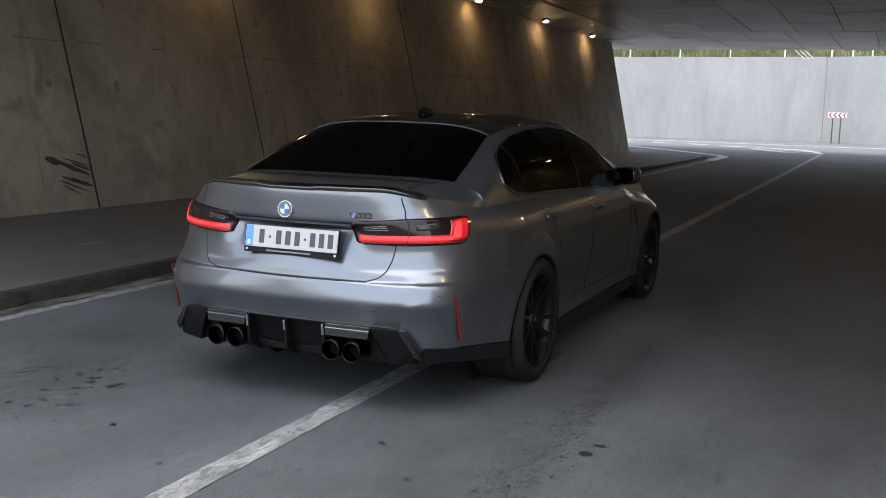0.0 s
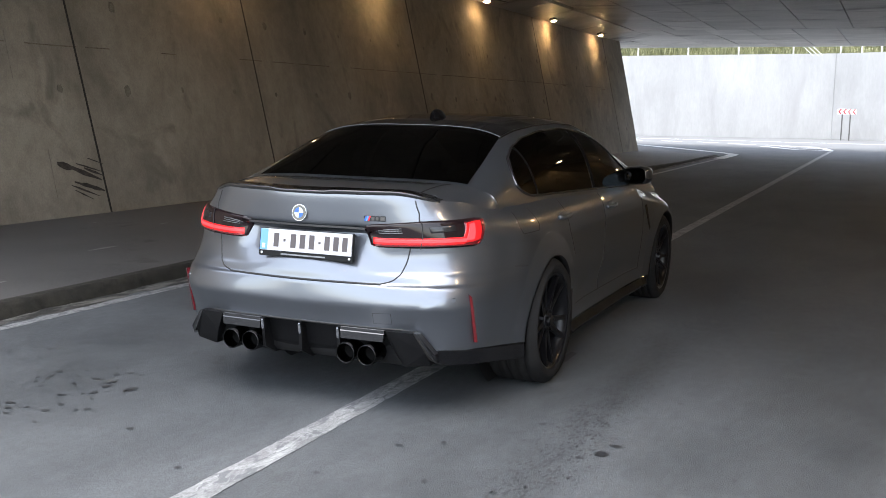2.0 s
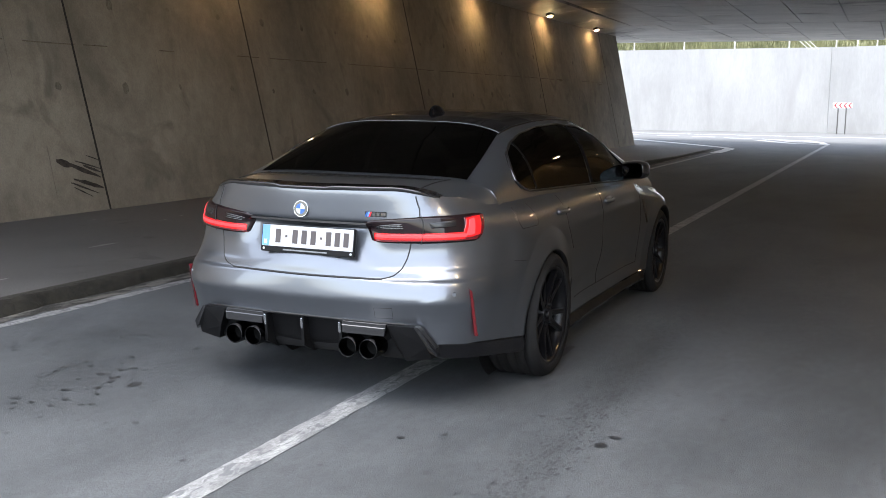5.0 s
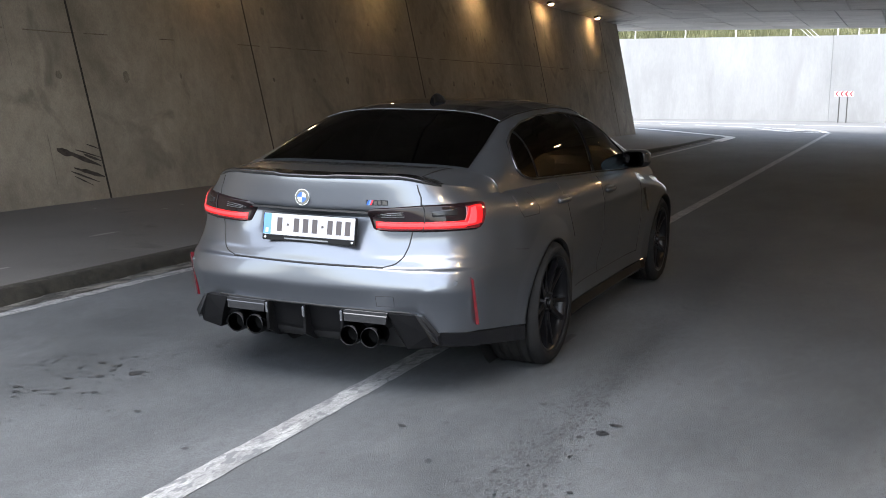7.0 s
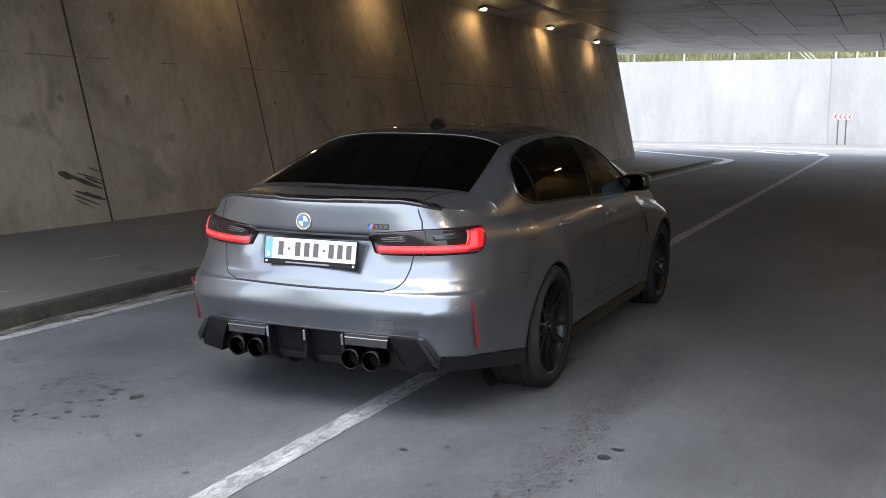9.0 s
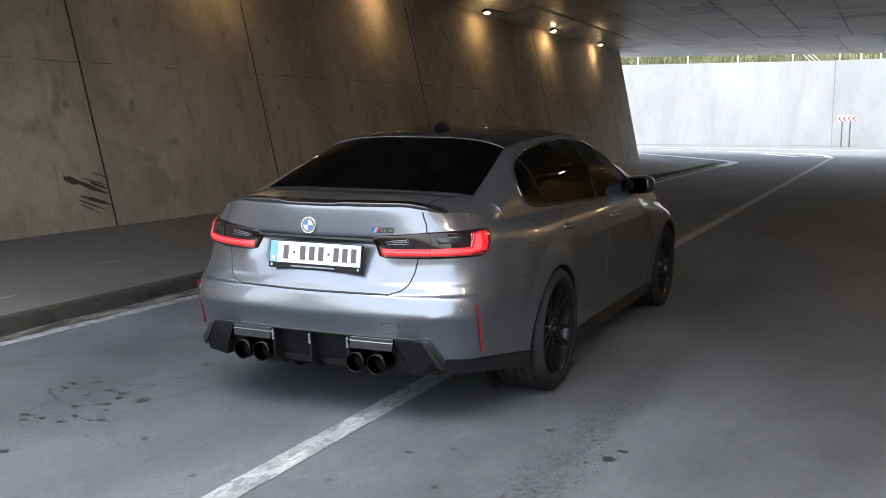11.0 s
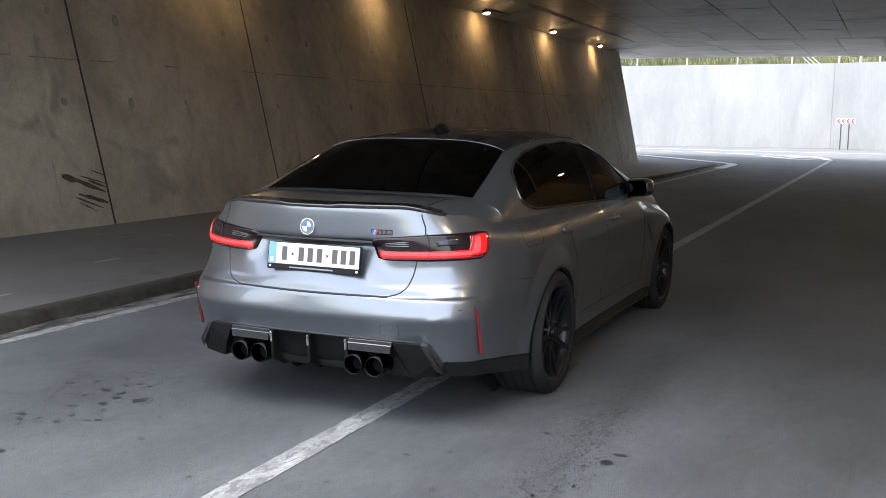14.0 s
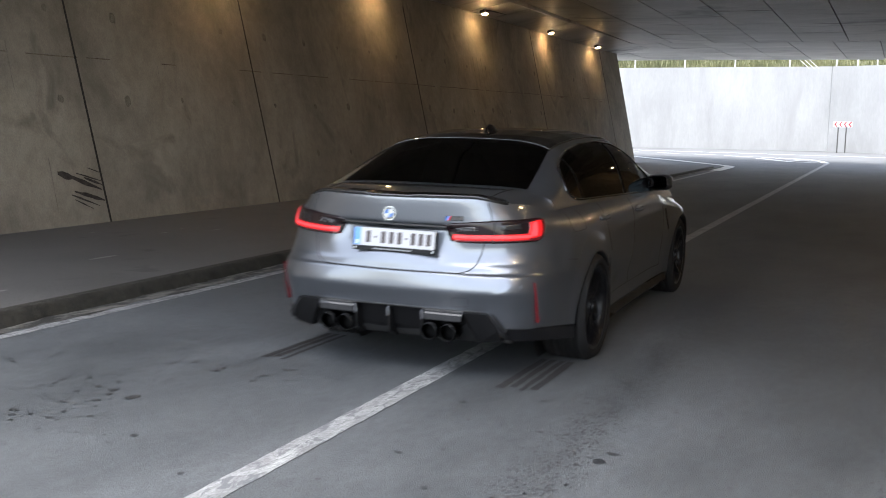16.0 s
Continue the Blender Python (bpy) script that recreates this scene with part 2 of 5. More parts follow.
def ribbon(name, path, width, mat, z=0.004, label="", jitter=0.0, seed=1, kind="structure"):
    rnd = random.Random(seed)
    pts = [Vector((x, y, z)) for x, y in path]
    verts, n = [], len(pts)
    for i, p in enumerate(pts):
        d = (pts[min(n - 1, i + 1)] - pts[max(0, i - 1)]).normalized()
        s = Vector((d.y, -d.x, 0)) * width / 2
        verts += [p - s * (1 + rnd.uniform(-jitter, jitter)), p + s * (1 + rnd.uniform(-jitter, jitter))]
    faces = [(2 * i, 2 * i + 1, 2 * i + 3, 2 * i + 2) for i in range(n - 1)]
    return tagged(mesh_object(name, verts, faces, mat), label, "road marking", kind=kind)


ribbon("centre_line", [(centre_x(y), y) for y in np.arange(-30, 37.5, 0.05)], 0.135, PAINT, label="worn white centre line with chipped paint", jitter=0.05)
ribbon("edge_line", [(edge_x(y), y) for y in np.arange(-30, 30.2, 0.06)], 0.10, PAINT, label="worn white edge line beside the gutter", jitter=0.12, seed=2)
ribbon("edge_line_bend", [(-2.58, 27.5), (-2.60, 30.3), (-2.66, 31.0), (-2.95, 31.7), (-3.5, 32.5), (-5.2, 34.8), (-7.3, 37.3), (-12, 41)], 0.34, BRIGHT_PAINT, 0.009, label="white edge line that bends into the side road", seed=3)
for k, path in enumerate([[(0.05, 37.3), (-0.3, 39.5), (-1.0, 41.3), (-2.9, 42.0)], [(0.05, 37.4), (-1.2, 37.5), (-2.9, 40.4)], [(-0.4, 39.2), (-1.7, 39.6)], [(-0.7, 40.6), (-2.2, 41.0)],
                          [(-3.4, 42.2), (-4.6, 42.6)], [(-5.2, 43.2), (-6.2, 43.7)], [(-6.9, 43.6), (-7.9, 43.9)], [(-8.8, 43.8), (-9.8, 44.0)],
                          [(-20, 46.5), (-8, 47.3), (3, 47.5), (14, 46)]]):
    ribbon("island_marking", path, 0.3, BRIGHT_PAINT, 0.009, label="white hatched island marking outside the tunnel", seed=10 + k)


def road_spots():
    rnd = random.Random(11)
    verts, faces = [], []
    for k in range(800):
        lane = rnd.random()
        if lane < 0.75:
            x, y = rnd.gauss(-1.35, 0.5), rnd.uniform(-2.5, 9) if rnd.random() < 0.8 else rnd.uniform(9, 25)
        else:
            x, y = rnd.gauss(1.5, 0.5), rnd.uniform(-3, 10)
        r = 0.004 + 0.017 * rnd.random() ** 2
        o = blot(x, y, r * rnd.uniform(0.8, 1.3), r * rnd.uniform(0.8, 1.4), k, 9)
        i = len(verts)
        verts += [(a, b, 0.0035) for a, b in o]
        faces.append(tuple(range(i, i + 9)))
    for k in range(380):
        x, y = rnd.uniform(-2.5, -0.2), rnd.triangular(-2.6, 4.5, 0.2)
        r = 0.005 + 0.016 * rnd.random() ** 1.6
        i = len(verts)
        verts += [(a, b, 0.0035) for a, b in blot(x, y, r * rnd.uniform(0.9, 1.5), r * rnd.uniform(0.8, 1.3), 900 + k, 9)]
        faces.append(tuple(range(i, i + 9)))
    for cx, cy, rx, ry in [(1.53, -1.06, 0.03, 0.035), (1.56, -0.93, 0.035, 0.025), (1.45, -1.15, 0.015, 0.02), (-0.98, -1.18, 0.035, 0.05), (-1.13, -1.2, 0.02, 0.03),
                           (1.30, 0.35, 0.03, 0.03), (1.5, 2.1, 0.035, 0.05), (0.62, -0.45, 0.035, 0.02)]:
        i = len(verts)
        verts += [(a, b, 0.0035) for a, b in blot(cx, cy, rx, ry, int(cx * 100), 11)]
        faces.append(tuple(range(i, i + 11)))
    tagged(mesh_object("oil_spots", verts, faces, OIL), "small dark oil and tar spots on the asphalt", "stain", kind="stuff")


road_spots()


def tyre_tracks():
    """Rubber flecks worn into the asphalt along the wheel tracks of the lane."""
    rnd = random.Random(21)
    verts, faces = [], []
    for k in range(5200):
        y = rnd.uniform(-3.2, 9.0)
        x = rnd.gauss(1.36 if rnd.random() < 0.8 else 2.75, 0.085)
        r = rnd.uniform(0.003, 0.010)
        i = len(verts)
        verts += [(a, b, 0.003) for a, b in blot(x, y, r * 0.8, r * rnd.uniform(1.0, 2.6), 4000 + k, 6)]
        faces.append(tuple(range(i, i + 6)))
    tagged(mesh_object("tyre_track", verts, faces, TRACK), "worn dark rubber flecks along the wheel track", "stain", kind="stuff")


tyre_tracks()


def skid_marks():
    for x0, streaks in ((0.80, (-0.115, -0.05, 0.015, 0.075)), (-0.80, (-0.08, -0.02, 0.05))):
        mark = tagged(new("skid_mark"), "fresh black tyre streaks on the road", "skid mark", "skid marks")
        for k, d in enumerate(streaks):
            path = [(x0 + d * (1 - 0.1 * y), y) for y in np.arange(-0.09 + 0.05 * (k % 2), 0.75, 0.05)]
            rb = ribbon("streak", path, 0.045 - 0.008 * (k % 3), RUBBER_MARK, 0.0045, jitter=0.25, seed=20 + k, kind="", label="")
            rb.parent = mark
            del rb["category"]


skid_marks()


def walkway_scuffs():
    verts, faces = [], []
    for k, (x, y, rx, ry) in enumerate([(-4.35, 2.35, 0.03, 0.22), (-5.2, 4.3, 0.025, 0.07), (-5.3, 4.75, 0.02, 0.05), (-4.9, 4.9, 0.02, 0.12), (-5.9, 3.9, 0.02, 0.05), (-3.7, 0.4, 0.03, 0.16), (-4.1, 9.0, 0.03, 0.2)]):
        i = len(verts)
        verts += [(a, b, TOP + 0.004) for a, b in blot(x, y, rx, ry, 50 + k, 12)]
        faces.append(tuple(range(i, i + 12)))
    tagged(mesh_object("pale_scuffs", verts, faces, SCUFF), "pale scuffs and dried splashes on the walkway", "stain", kind="stuff")


walkway_scuffs()

# ---- tunnel walls and ceiling ----
# unseen ceiling edge, placed to balance the daylight on car and road
START_Y = -2.5
JOINTS = [-1.2, 4.95, 8.78, 14.75, 22.5, 29.25, END_Y]


def wall_top(y):
    return 3.86 + 0.0175 * max(0.0, 29.3 - y)


def ceil_z(y):
    return wall_top(y) + 0.20


def side_wall(name, label, sx, shift, joints):
    """Outward leaning wall of concrete panels; sx 1: as the one beside the walkway, -1: mirrored."""
    wall = structure(name, label, "wall")
    f = (lambda y, z: wall_x(y, z)) if sx > 0 else (lambda y, z: shift - wall_x(0, z) + 0.02 * 0)
    for a, b in zip(joints, joints[1:]):
        a2, b2 = a + 0.014, b - 0.014
        lo, hi = -0.05, 3.80
        d = -0.45 * sx
        slip = lambda y: y - (0.17 if y < END_Y - 0.5 else 0.0)
        sect = lambda y: [(f(y, lo), y, lo), (f(y, wall_top(y)), slip(y), wall_top(y)), (f(y, wall_top(y)) + d, slip(y), wall_top(y)), (f(y, lo) + d, y, lo)]
        v = sect(a2) + sect(b2)
        fc = [(0, 1, 5, 4), (1, 2, 6, 5), (2, 3, 7, 6), (3, 0, 4, 7), (3, 2, 1, 0), (4, 5, 6, 7)]
        mesh_object("concrete_panel", v, fc if sx > 0 else [q[::-1] for q in fc], CONCRETE, wall)
        # dark filler set back in the joint
        if b < END_Y:
            v = []
            for y in ((b - 0.016, b + 0.016) if b < 9 else (b - 0.020, b + 0.020)):
                v += [(f(y, lo) + 0.002 * sx, y, lo), (f(y, hi) + 0.002 * sx, y - 0.165, hi), (f(y, hi) - 0.2 * sx, y - 0.165, hi), (f(y, lo) - 0.2 * sx, y, lo)]
            mesh_object("joint_filler", v, fc, JOINT if b < 6 else GRIME, wall)
    return wall, f


# first panel of each wall is unseen, added to darken the car's reflections
wall_left, left_f = side_wall("wall_left", "outward leaning concrete tunnel wall with joints and tie holes", 1, 0, [-7.1] + JOINTS)
wall_right, right_f = side_wall("wall_right", "outward leaning concrete tunnel wall with joints", -1, -2.1, [-4.4] + JOINTS)


def wall_blot(name, pts, mat, parent, proud=0.004):
    """A thin patch on the wall beside the walkway; pts are (y, z)."""
    outline = [(left_f(y, z) + proud, y, z) for y, z in pts]
    n = len(outline)
    back = [(x - 0.02, y, z) for x, y, z in outline]
    faces = [tuple(range(n))] + [(i, n + i, n + (i + 1) % n, (i + 1) % n) for i in range(n)]
    return mesh_object(name, outline + back, faces, mat, parent)


def wall_details():
    rnd = random.Random(5)
    k = 0
    for z0 in (0.83, 1.66, 2.73):
        y = 3.28 if z0 > 1 else 3.1
        while y < 31:
            k += 1
            if z0 > 1 or rnd.random() < 0.35:
                r = rnd.uniform(0.025, 0.065)
                wall_blot("tie_hole_plug", blot(y + rnd.uniform(-0.04, 0.04), z0 + rnd.uniform(-0.03, 0.03), r, r * rnd.uniform(0.9, 1.5), k, 12), PLUG, wall_left)
            y += 1.18
    # the pour joint, thin and broken
    y = 3.0
    while y < 30:
        w = rnd.uniform(0.3, 1.4)
        if rnd.random() < 0.75:
            pts = [(y + w * s, 2.17 + 0.012 * noise.noise((y + w * s, 0, 0)) + 0.005) for s in (0, 0.3, 0.6, 1)] + [(y + w * s, 2.165 + 0.012 * noise.noise((y + w * s, 0, 0)) - 0.004) for s in (1, 0.6, 0.3, 0)]
            wall_blot("pour_joint", pts, POUR, wall_left, 0.003)
        y += w + rnd.uniform(0.02, 0.3)
    # rusty water runs and vertical board marks, thin and uneven
    for y, za, zb, w in [(3.78, 1.72, 2.30, 0.022), (3.70, 2.16, 2.55, 0.012), (7.0, 2.52, 2.95, 0.012), (6.4, 1.86, 2.14, 0.012), (10.2, 2.0, 2.9, 0.03), (11.6, 2.3, 2.9, 0.02),
                         (17.9, 2.25, 3.05, 0.045), (18.15, 2.15, 2.95, 0.035), (18.4, 2.1, 3.0, 0.04), (18.6, 2.3, 2.8, 0.025), (16.3, 2.5, 3.0, 0.05), (23.9, 1.9, 2.3, 0.05), (25.2, 2.0, 2.6, 0.06),
                         (25.8, 1.9, 2.4, 0.05), (26.6, 2.4, 2.9, 0.05), (28.0, 1.0, 1.5, 0.06), (28.4, 0.6, 1.1, 0.05), (27.2, 0.9, 1.4, 0.06), (30.2, 0.7, 1.5, 0.05), (30.7, 1.6, 2.1, 0.05),
                         (4.1, 0.30, 0.92, 0.012), (2.9, 0.25, 0.7, 0.02), (13.2, 1.2, 1.9, 0.03), (20.8, 1.2, 1.9, 0.03), (24.2, 2.12, 2.18, 0.5), (28.2, 2.08, 2.13, 0.55)]:
        n = 8
        lf = [(y - w * rnd.uniform(0.25, 0.6) * (1 - 0.6 * q / n), zb + (za - zb) * q / n) for q in range(n + 1)]
        rt = [(y + w * rnd.uniform(0.25, 0.6) * (1 - 0.6 * q / n), zb + (za - zb) * q / n) for q in range(n, -1, -1)]
        wall_blot("water_run", lf + rt, RUN if w < 0.1 else POUR, wall_left, 0.0025)
    # brown scrape beside the first joint
    for ya, za, yb, zb, w in [(4.2, 0.735, 4.45, 0.66, 0.05), (4.35, 0.70, 4.88, 0.50, 0.035), (4.5, 0.72, 4.92, 0.60, 0.012), (4.62, 0.66, 4.9, 0.56, 0.02), (4.42, 0.50, 4.86, 0.37, 0.022),
                              (4.36, 0.46, 4.8, 0.30, 0.014), (4.55, 0.47, 4.9, 0.36, 0.03), (4.4, 0.40, 4.68, 0.27, 0.01), (4.7, 0.78, 4.95, 0.70, 0.008)]:
        n, w = 6, w * 1.8
        up = [(ya + (yb - ya) * s / n, za + (zb - za) * s / n + w * (0.3 + 0.7 * math.sin(math.pi * min(1, (s + 0.4) / n))) * rnd.uniform(0.4, 0.6)) for s in range(n + 1)]
        dn = [(ya + (yb - ya) * s / n, za + (zb - za) * s / n - w * (0.3 + 0.7 * math.sin(math.pi * min(1, (s + 0.4) / n))) * rnd.uniform(0.4, 0.6)) for s in range(n, -1, -1)]
        wall_blot("scrape_streak", up + dn, GRIME, wall_left, 0.005)


wall_details()


def build_ceiling():
    verts, faces = [], []
    rnd = random.Random(8)

    def slab(pts, z0, z1):
        i = len(verts)
        n = len(pts)
        verts.extend([(x, y, ceil_z(y) + z0) for x, y in pts] + [(x, y, ceil_z(y) + z1) for x, y in pts])
        faces.extend([tuple(range(i, i + n))[::-1], tuple(range(i + n, i + 2 * n))] + [(i + k, i + (k + 1) % n, i + n + (k + 1) % n, i + n + k) for k in range(n)])

    rows = [START_Y, 1.5, 4.25, 7, 9.75, 12.5, 15.3, 18.2, 21.0, 23.8, 26.5, 29.3, 31.7, 34.2, 36.6, 39.0]
    for a, b in zip(rows, rows[1:]):
        x = -5.83 if b < 31.5 else -9.45
        while x < 6.5:
            x2 = min(x + 1.36 + (0.9 if x < -7 else 0.0), 6.6)
            dz, g, h = rnd.uniform(0, 0.010), rnd.uniform(0.006, 0.02), rnd.uniform(0.008, 0.022)
            slab([(x + g, a + h), (x2 - g, a + h), (x2 - g, b - h), (x + g, b - h)], dz, 0.12)
            x = x2
    slab([(-9.5, START_Y), (9.5, START_Y), (9.5, 29.3), (9.5, 39.0), (-9.5, 39.0), (-9.5, 29.3)], 0.12, 1.0)
    # haunches between wall and ceiling
    for sx in (1, -1):
        for a, b in zip(rows, rows[1:]):
            if b > 33:
                b = END_Y
            if b <= a:
                continue
            i = len(verts)
            for y in (a + 0.01, b - 0.01):
                zt, zc = wall_top(y), ceil_z(y)
                xw = left_f(y, zt) if sx > 0 else right_f(y, zt)
                xc = xw + 1.05 * sx
                verts.extend([(xw, y, zt), (xc, y, zc + 0.002), (xc, y, zc + 0.2), (xw - 0.5 * sx, y, zc + 0.2), (xw - 0.5 * sx, y, zt)])
            fc = [(0, 1, 6, 5), (1, 2, 7, 6), (2, 3, 8, 7), (3, 4, 9, 8), (4, 0, 5, 9), (0, 4, 3, 2, 1), (5, 6, 7, 8, 9)]
            faces.extend([tuple(i + q for q in (f if sx < 0 else f[::-1])) for f in fc])
    tagged(mesh_object("ceiling", verts, faces, CEILING), "stained concrete tunnel ceiling with board joints", "ceiling", kind="structure")


build_ceiling()


def tunnel_lamp():
    """A slanted wall washer; its foot at the origin, lens towards -z."""
    lamp = new("tunnel_lamp")
    b = box_bm(0.16, 0.30, 0.08, pose(0, 0, 0, 0, 0, 0), 0.02)
    part("housing", b, LAMP_BODY, lamp)
    part("lens", box_bm(0.10, 0.18, 0.03, pose(0.0, -0.01, -0.045), 0.01), LAMP_GLOW, lamp, "glowing warm lens")
    part("bracket", box_bm(0.03, 0.06, 0.07, pose(0, 0.05, 0.06)), LAMP_BODY, lamp)
    part("conduit", box_bm(0.025, 1.2, 0.025, pose(0.05, 0.72, 0.055, 0, 0, -3)), LAMP_BODY, lamp)
    return tagged(lamp, "small lit wall-washing tunnel lamp with warm light", "lamp", "tunnel lamps")


LAMPS = [(-6.94, 7.9, 4.19), (-6.86, 13.1, 4.11), (-6.79, 18.3, 4.04), (-6.72, 23.3, 3.975), (-6.62, 27.9, 3.88)]


def place_lamps():
    first = tunnel_lamp()
    for sx in (1, -1):
        for k, (lx, y, lz) in enumerate(LAMPS + ([] if sx > 0 else [(-7.0, 3.1, 4.27), (-7.02, 2.6, 4.275), (-7.06, -2.4, 4.35), (-7.06, -2.9, 4.355)])):
            x = lx if sx > 0 else -2.1 - lx
            m = pose(x, y, lz, 0, -16 * sx, 0)
            ob = first if (sx, k) == (1, 0) else copy_thing(first, m)
            ob.matrix_basis = m
            li = bpy.data.lights.new("lamp_light", "SPOT")
            li.energy, li.color, li.spot_size, li.spot_blend, li.shadow_soft_size = 1.7, (1.0, 0.52, 0.16), radians(128), 0.45, 0.04
            lo = new("lamp_light", li)
            lo.matrix_world = look((x - 0.06 * sx, y, lz - 0.08), (x - 0.46 * sx, y, lz - 1.3))


place_lamps()


# ---- outside the far end ----
# added sheet over the road, paler to read as daylit
tagged(mesh_object("forecourt", [(-60, 38.0, 0.004), (60, 37.5, 0.004), (60, 62, 0.004), (-60, 62, 0.004)], [(0, 1, 2, 3)], FORECOURT), "road surface outside, coloured paler for the daylight", "road", kind="structure")


def outside():
    far = structure("wall_far", "tall sunlit pale concrete retaining wall outside", "wall")
    segs = [((-40, 44), (-14, 51.5), 4.1, 4.35), ((-14, 51.5), (-1.1, 56.0), 4.35, 4.68), ((-1.1, 56.0), (12, 51), 4.68, 4.75), ((12, 51), (40, 36), 4.75, 5.0)]
    for (xa, ya), (xb, yb), za, zb in segs:
        n = max(1, round(math.hypot(xb - xa, yb - ya) / 13))
        for k in range(n):
            s0, s1 = k / n + 0.0006, (k + 1) / n - 0.0006
            p = [(xa + (xb - xa) * s, ya + (yb - ya) * s, za + (zb - za) * s) for s in (s0, s1)]
            v = []
            for x, y, z in p:
                v += [(x, y, -0.1), (x, y, z), (x, y + 0.5, z), (x, y + 0.5, -0.1)]
            mesh_object("concrete_panel", v, [(0, 1, 5, 4)[::-1], (1, 2, 6, 5)[::-1], (2, 3, 7, 6)[::-1], (3, 0, 4, 7)[::-1], (3, 2, 1, 0)[::-1], (4, 5, 6, 7)[::-1]], PALE, far)
    # grassy bank behind the wall
    rnd = random.Random(4)
    verts, faces = [], []
    nx, ny = 80, 24
    for i in range(nx):
        for j in range(ny):
            x, s = -45 + 90 * i / (nx - 1), j / (ny - 1)
            y0 = float(np.interp(x, [-40, -14, -1.1, 12, 40], [44, 51.5, 56, 51, 36])) + 0.5
            verts.append((x, y0 + s * 14, 4.2 + s * 4.0 + 0.5 * noise.noise((x * 0.7, s * 9, 0)) + (0 if j else -0.8)))
    faces = grid_faces(nx, ny)
    tagged(mesh_object("bank", verts, faces, GRASS), "grassy bank above the retaining wall", "bank", kind="structure")
    verts, faces = [], []
    for k in range(9000):
        x, s = rnd.uniform(-16, 10), rnd.random() ** 1.5
        y0 = float(np.interp(x, [-40, -14, -1.1, 12, 40], [44, 51.5, 56, 51, 36])) + 0.55
        z = 4.25 + s * 3.6
        a, h, w = rnd.uniform(0, 6.28), rnd.uniform(0.25, 0.8), rnd.uniform(0.02, 0.06)
        bx, by = rnd.uniform(-0.2, 0.2), rnd.uniform(-0.2, 0.2)
        i = len(verts)
        yy = y0 + s * 13
        verts += [(x - w * math.cos(a), yy - w * math.sin(a), z), (x + w * math.cos(a), yy + w * math.sin(a), z), (x + bx, yy + by, z + h)]
        faces.append((i, i + 1, i + 2))
    tagged(mesh_object("tall_grass", verts, faces, GRASS), "tall dry yellow-green grass above the wall", "grass", kind="stuff")
    fence = tagged(new("fence"), "white metal fence posts with thin wires above the wall", "fence")
    for x in (-16.5, -14, -11.3, -8.7, -6.1, -3.3, -0.9, 0.2, 1.2, 2.6, 5.2, 7.8):
        y = float(np.interp(x, [-40, -14, -1.1, 12, 40], [44, 51.5, 56, 51, 36])) + 0.2
        part("post", box_bm(0.06, 0.06, 1.25, pose(x, y, 4.2 + 0.625 + (x + 14) * 0.022)), WHITE, fence)
    for h in (1.05,):
        for (xa, xb) in ((-14, -1.1), (-1.1, 12)):
            ya, yb = [float(np.interp(x, [-14, -1.1, 12], [51.5, 56, 51])) + 0.2 for x in (xa, xb)]
            L = math.hypot(xb - xa, yb - ya)
            part("wire", box_bm(L, 0.02, 0.02, Matrix.Translation(((xa + xb) / 2, (ya + yb) / 2, 4.45 + h)) @ Matrix.Rotation(math.atan2(yb - ya, xb - xa), 4, "Z")), STEEL, fence)
    brace = [(-2.6, 0.0), (-2.35, 0.0), (-2.1, 0.0)]
    for x, _ in brace:
        part("brace", box_bm(0.025, 0.025, 0.9, pose(x, 55.4, 4.85, 0, -48, 0)), WHITE, fence)
    sign = tagged(new("chevron_sign"), "red and white chevron sign on two grey posts", "road sign")
    bx, by = -0.22, 53.6
    for dx in (-0.24, 0.16):
        part("post", box_bm(0.06, 0.06, 1.55, pose(bx + dx, by + 0.05, 0.775)), LAMP_BODY, sign)
    part("panel", box_bm(0.95, 0.03, 0.28, pose(bx - 0.02, by, 1.52), 0.004), WHITE, sign)
    for k in range(4):
        x0 = bx - 0.46 + k * 0.235
        pts = [(0.0, 0.0), (0.11, 0.13), (0.20, 0.13), (0.09, 0.0), (0.20, -0.13), (0.11, -0.13)]
        prism("chevron", [(x0 + a, by - 0.016, 1.52 + b) for a, b in pts][::-1], (0, -0.004, 0), RED, sign)
    sign.matrix_basis = Matrix()


outside()


# ---- car materials ----
def car_paint():
    m = material("grey_metallic_paint", (0.142, 0.153, 0.172), 0.3, 0.85, Coat_Weight=1.0, Coat_Roughness=0.025)
    t = m.node_tree
    b = t.nodes["Principled BSDF"]
    k = t.nodes.new("ShaderNodeTexNoise")
    k.inputs["Scale"].default_value = 900
    co = t.nodes.new("ShaderNodeTexCoord")
    t.links.new(co.outputs["Object"], k.inputs["Vector"])
    r = t.nodes.new("ShaderNodeMapRange")
    r.inputs[3].default_value, r.inputs[4].default_value = 0.27, 0.35
    t.links.new(k.outputs["Fac"], r.inputs[0])
    t.links.new(r.outputs[0], b.inputs["Roughness"])
    return m


CAR_PAINT = car_paint()
GLOSS_BLACK = material("gloss_black", (0.008, 0.008, 0.009), 0.08, 0.0, Coat_Weight=1.0)
ROOF_BLACK = material("carbon_roof", (0.006, 0.006, 0.007), 0.035, 0.0, Specular_IOR_Level=0.35)
SATIN_BLACK = varied("satin_black_plastic", (0.004, 0.004, 0.0045), (0.009, 0.009, 0.0095), 5.0, (0.3, 0.45), 0.1, 300, spec=0.14)
TRIM_BLACK = material("seal_and_gap_shade", (0.01, 0.01, 0.01), 0.6)
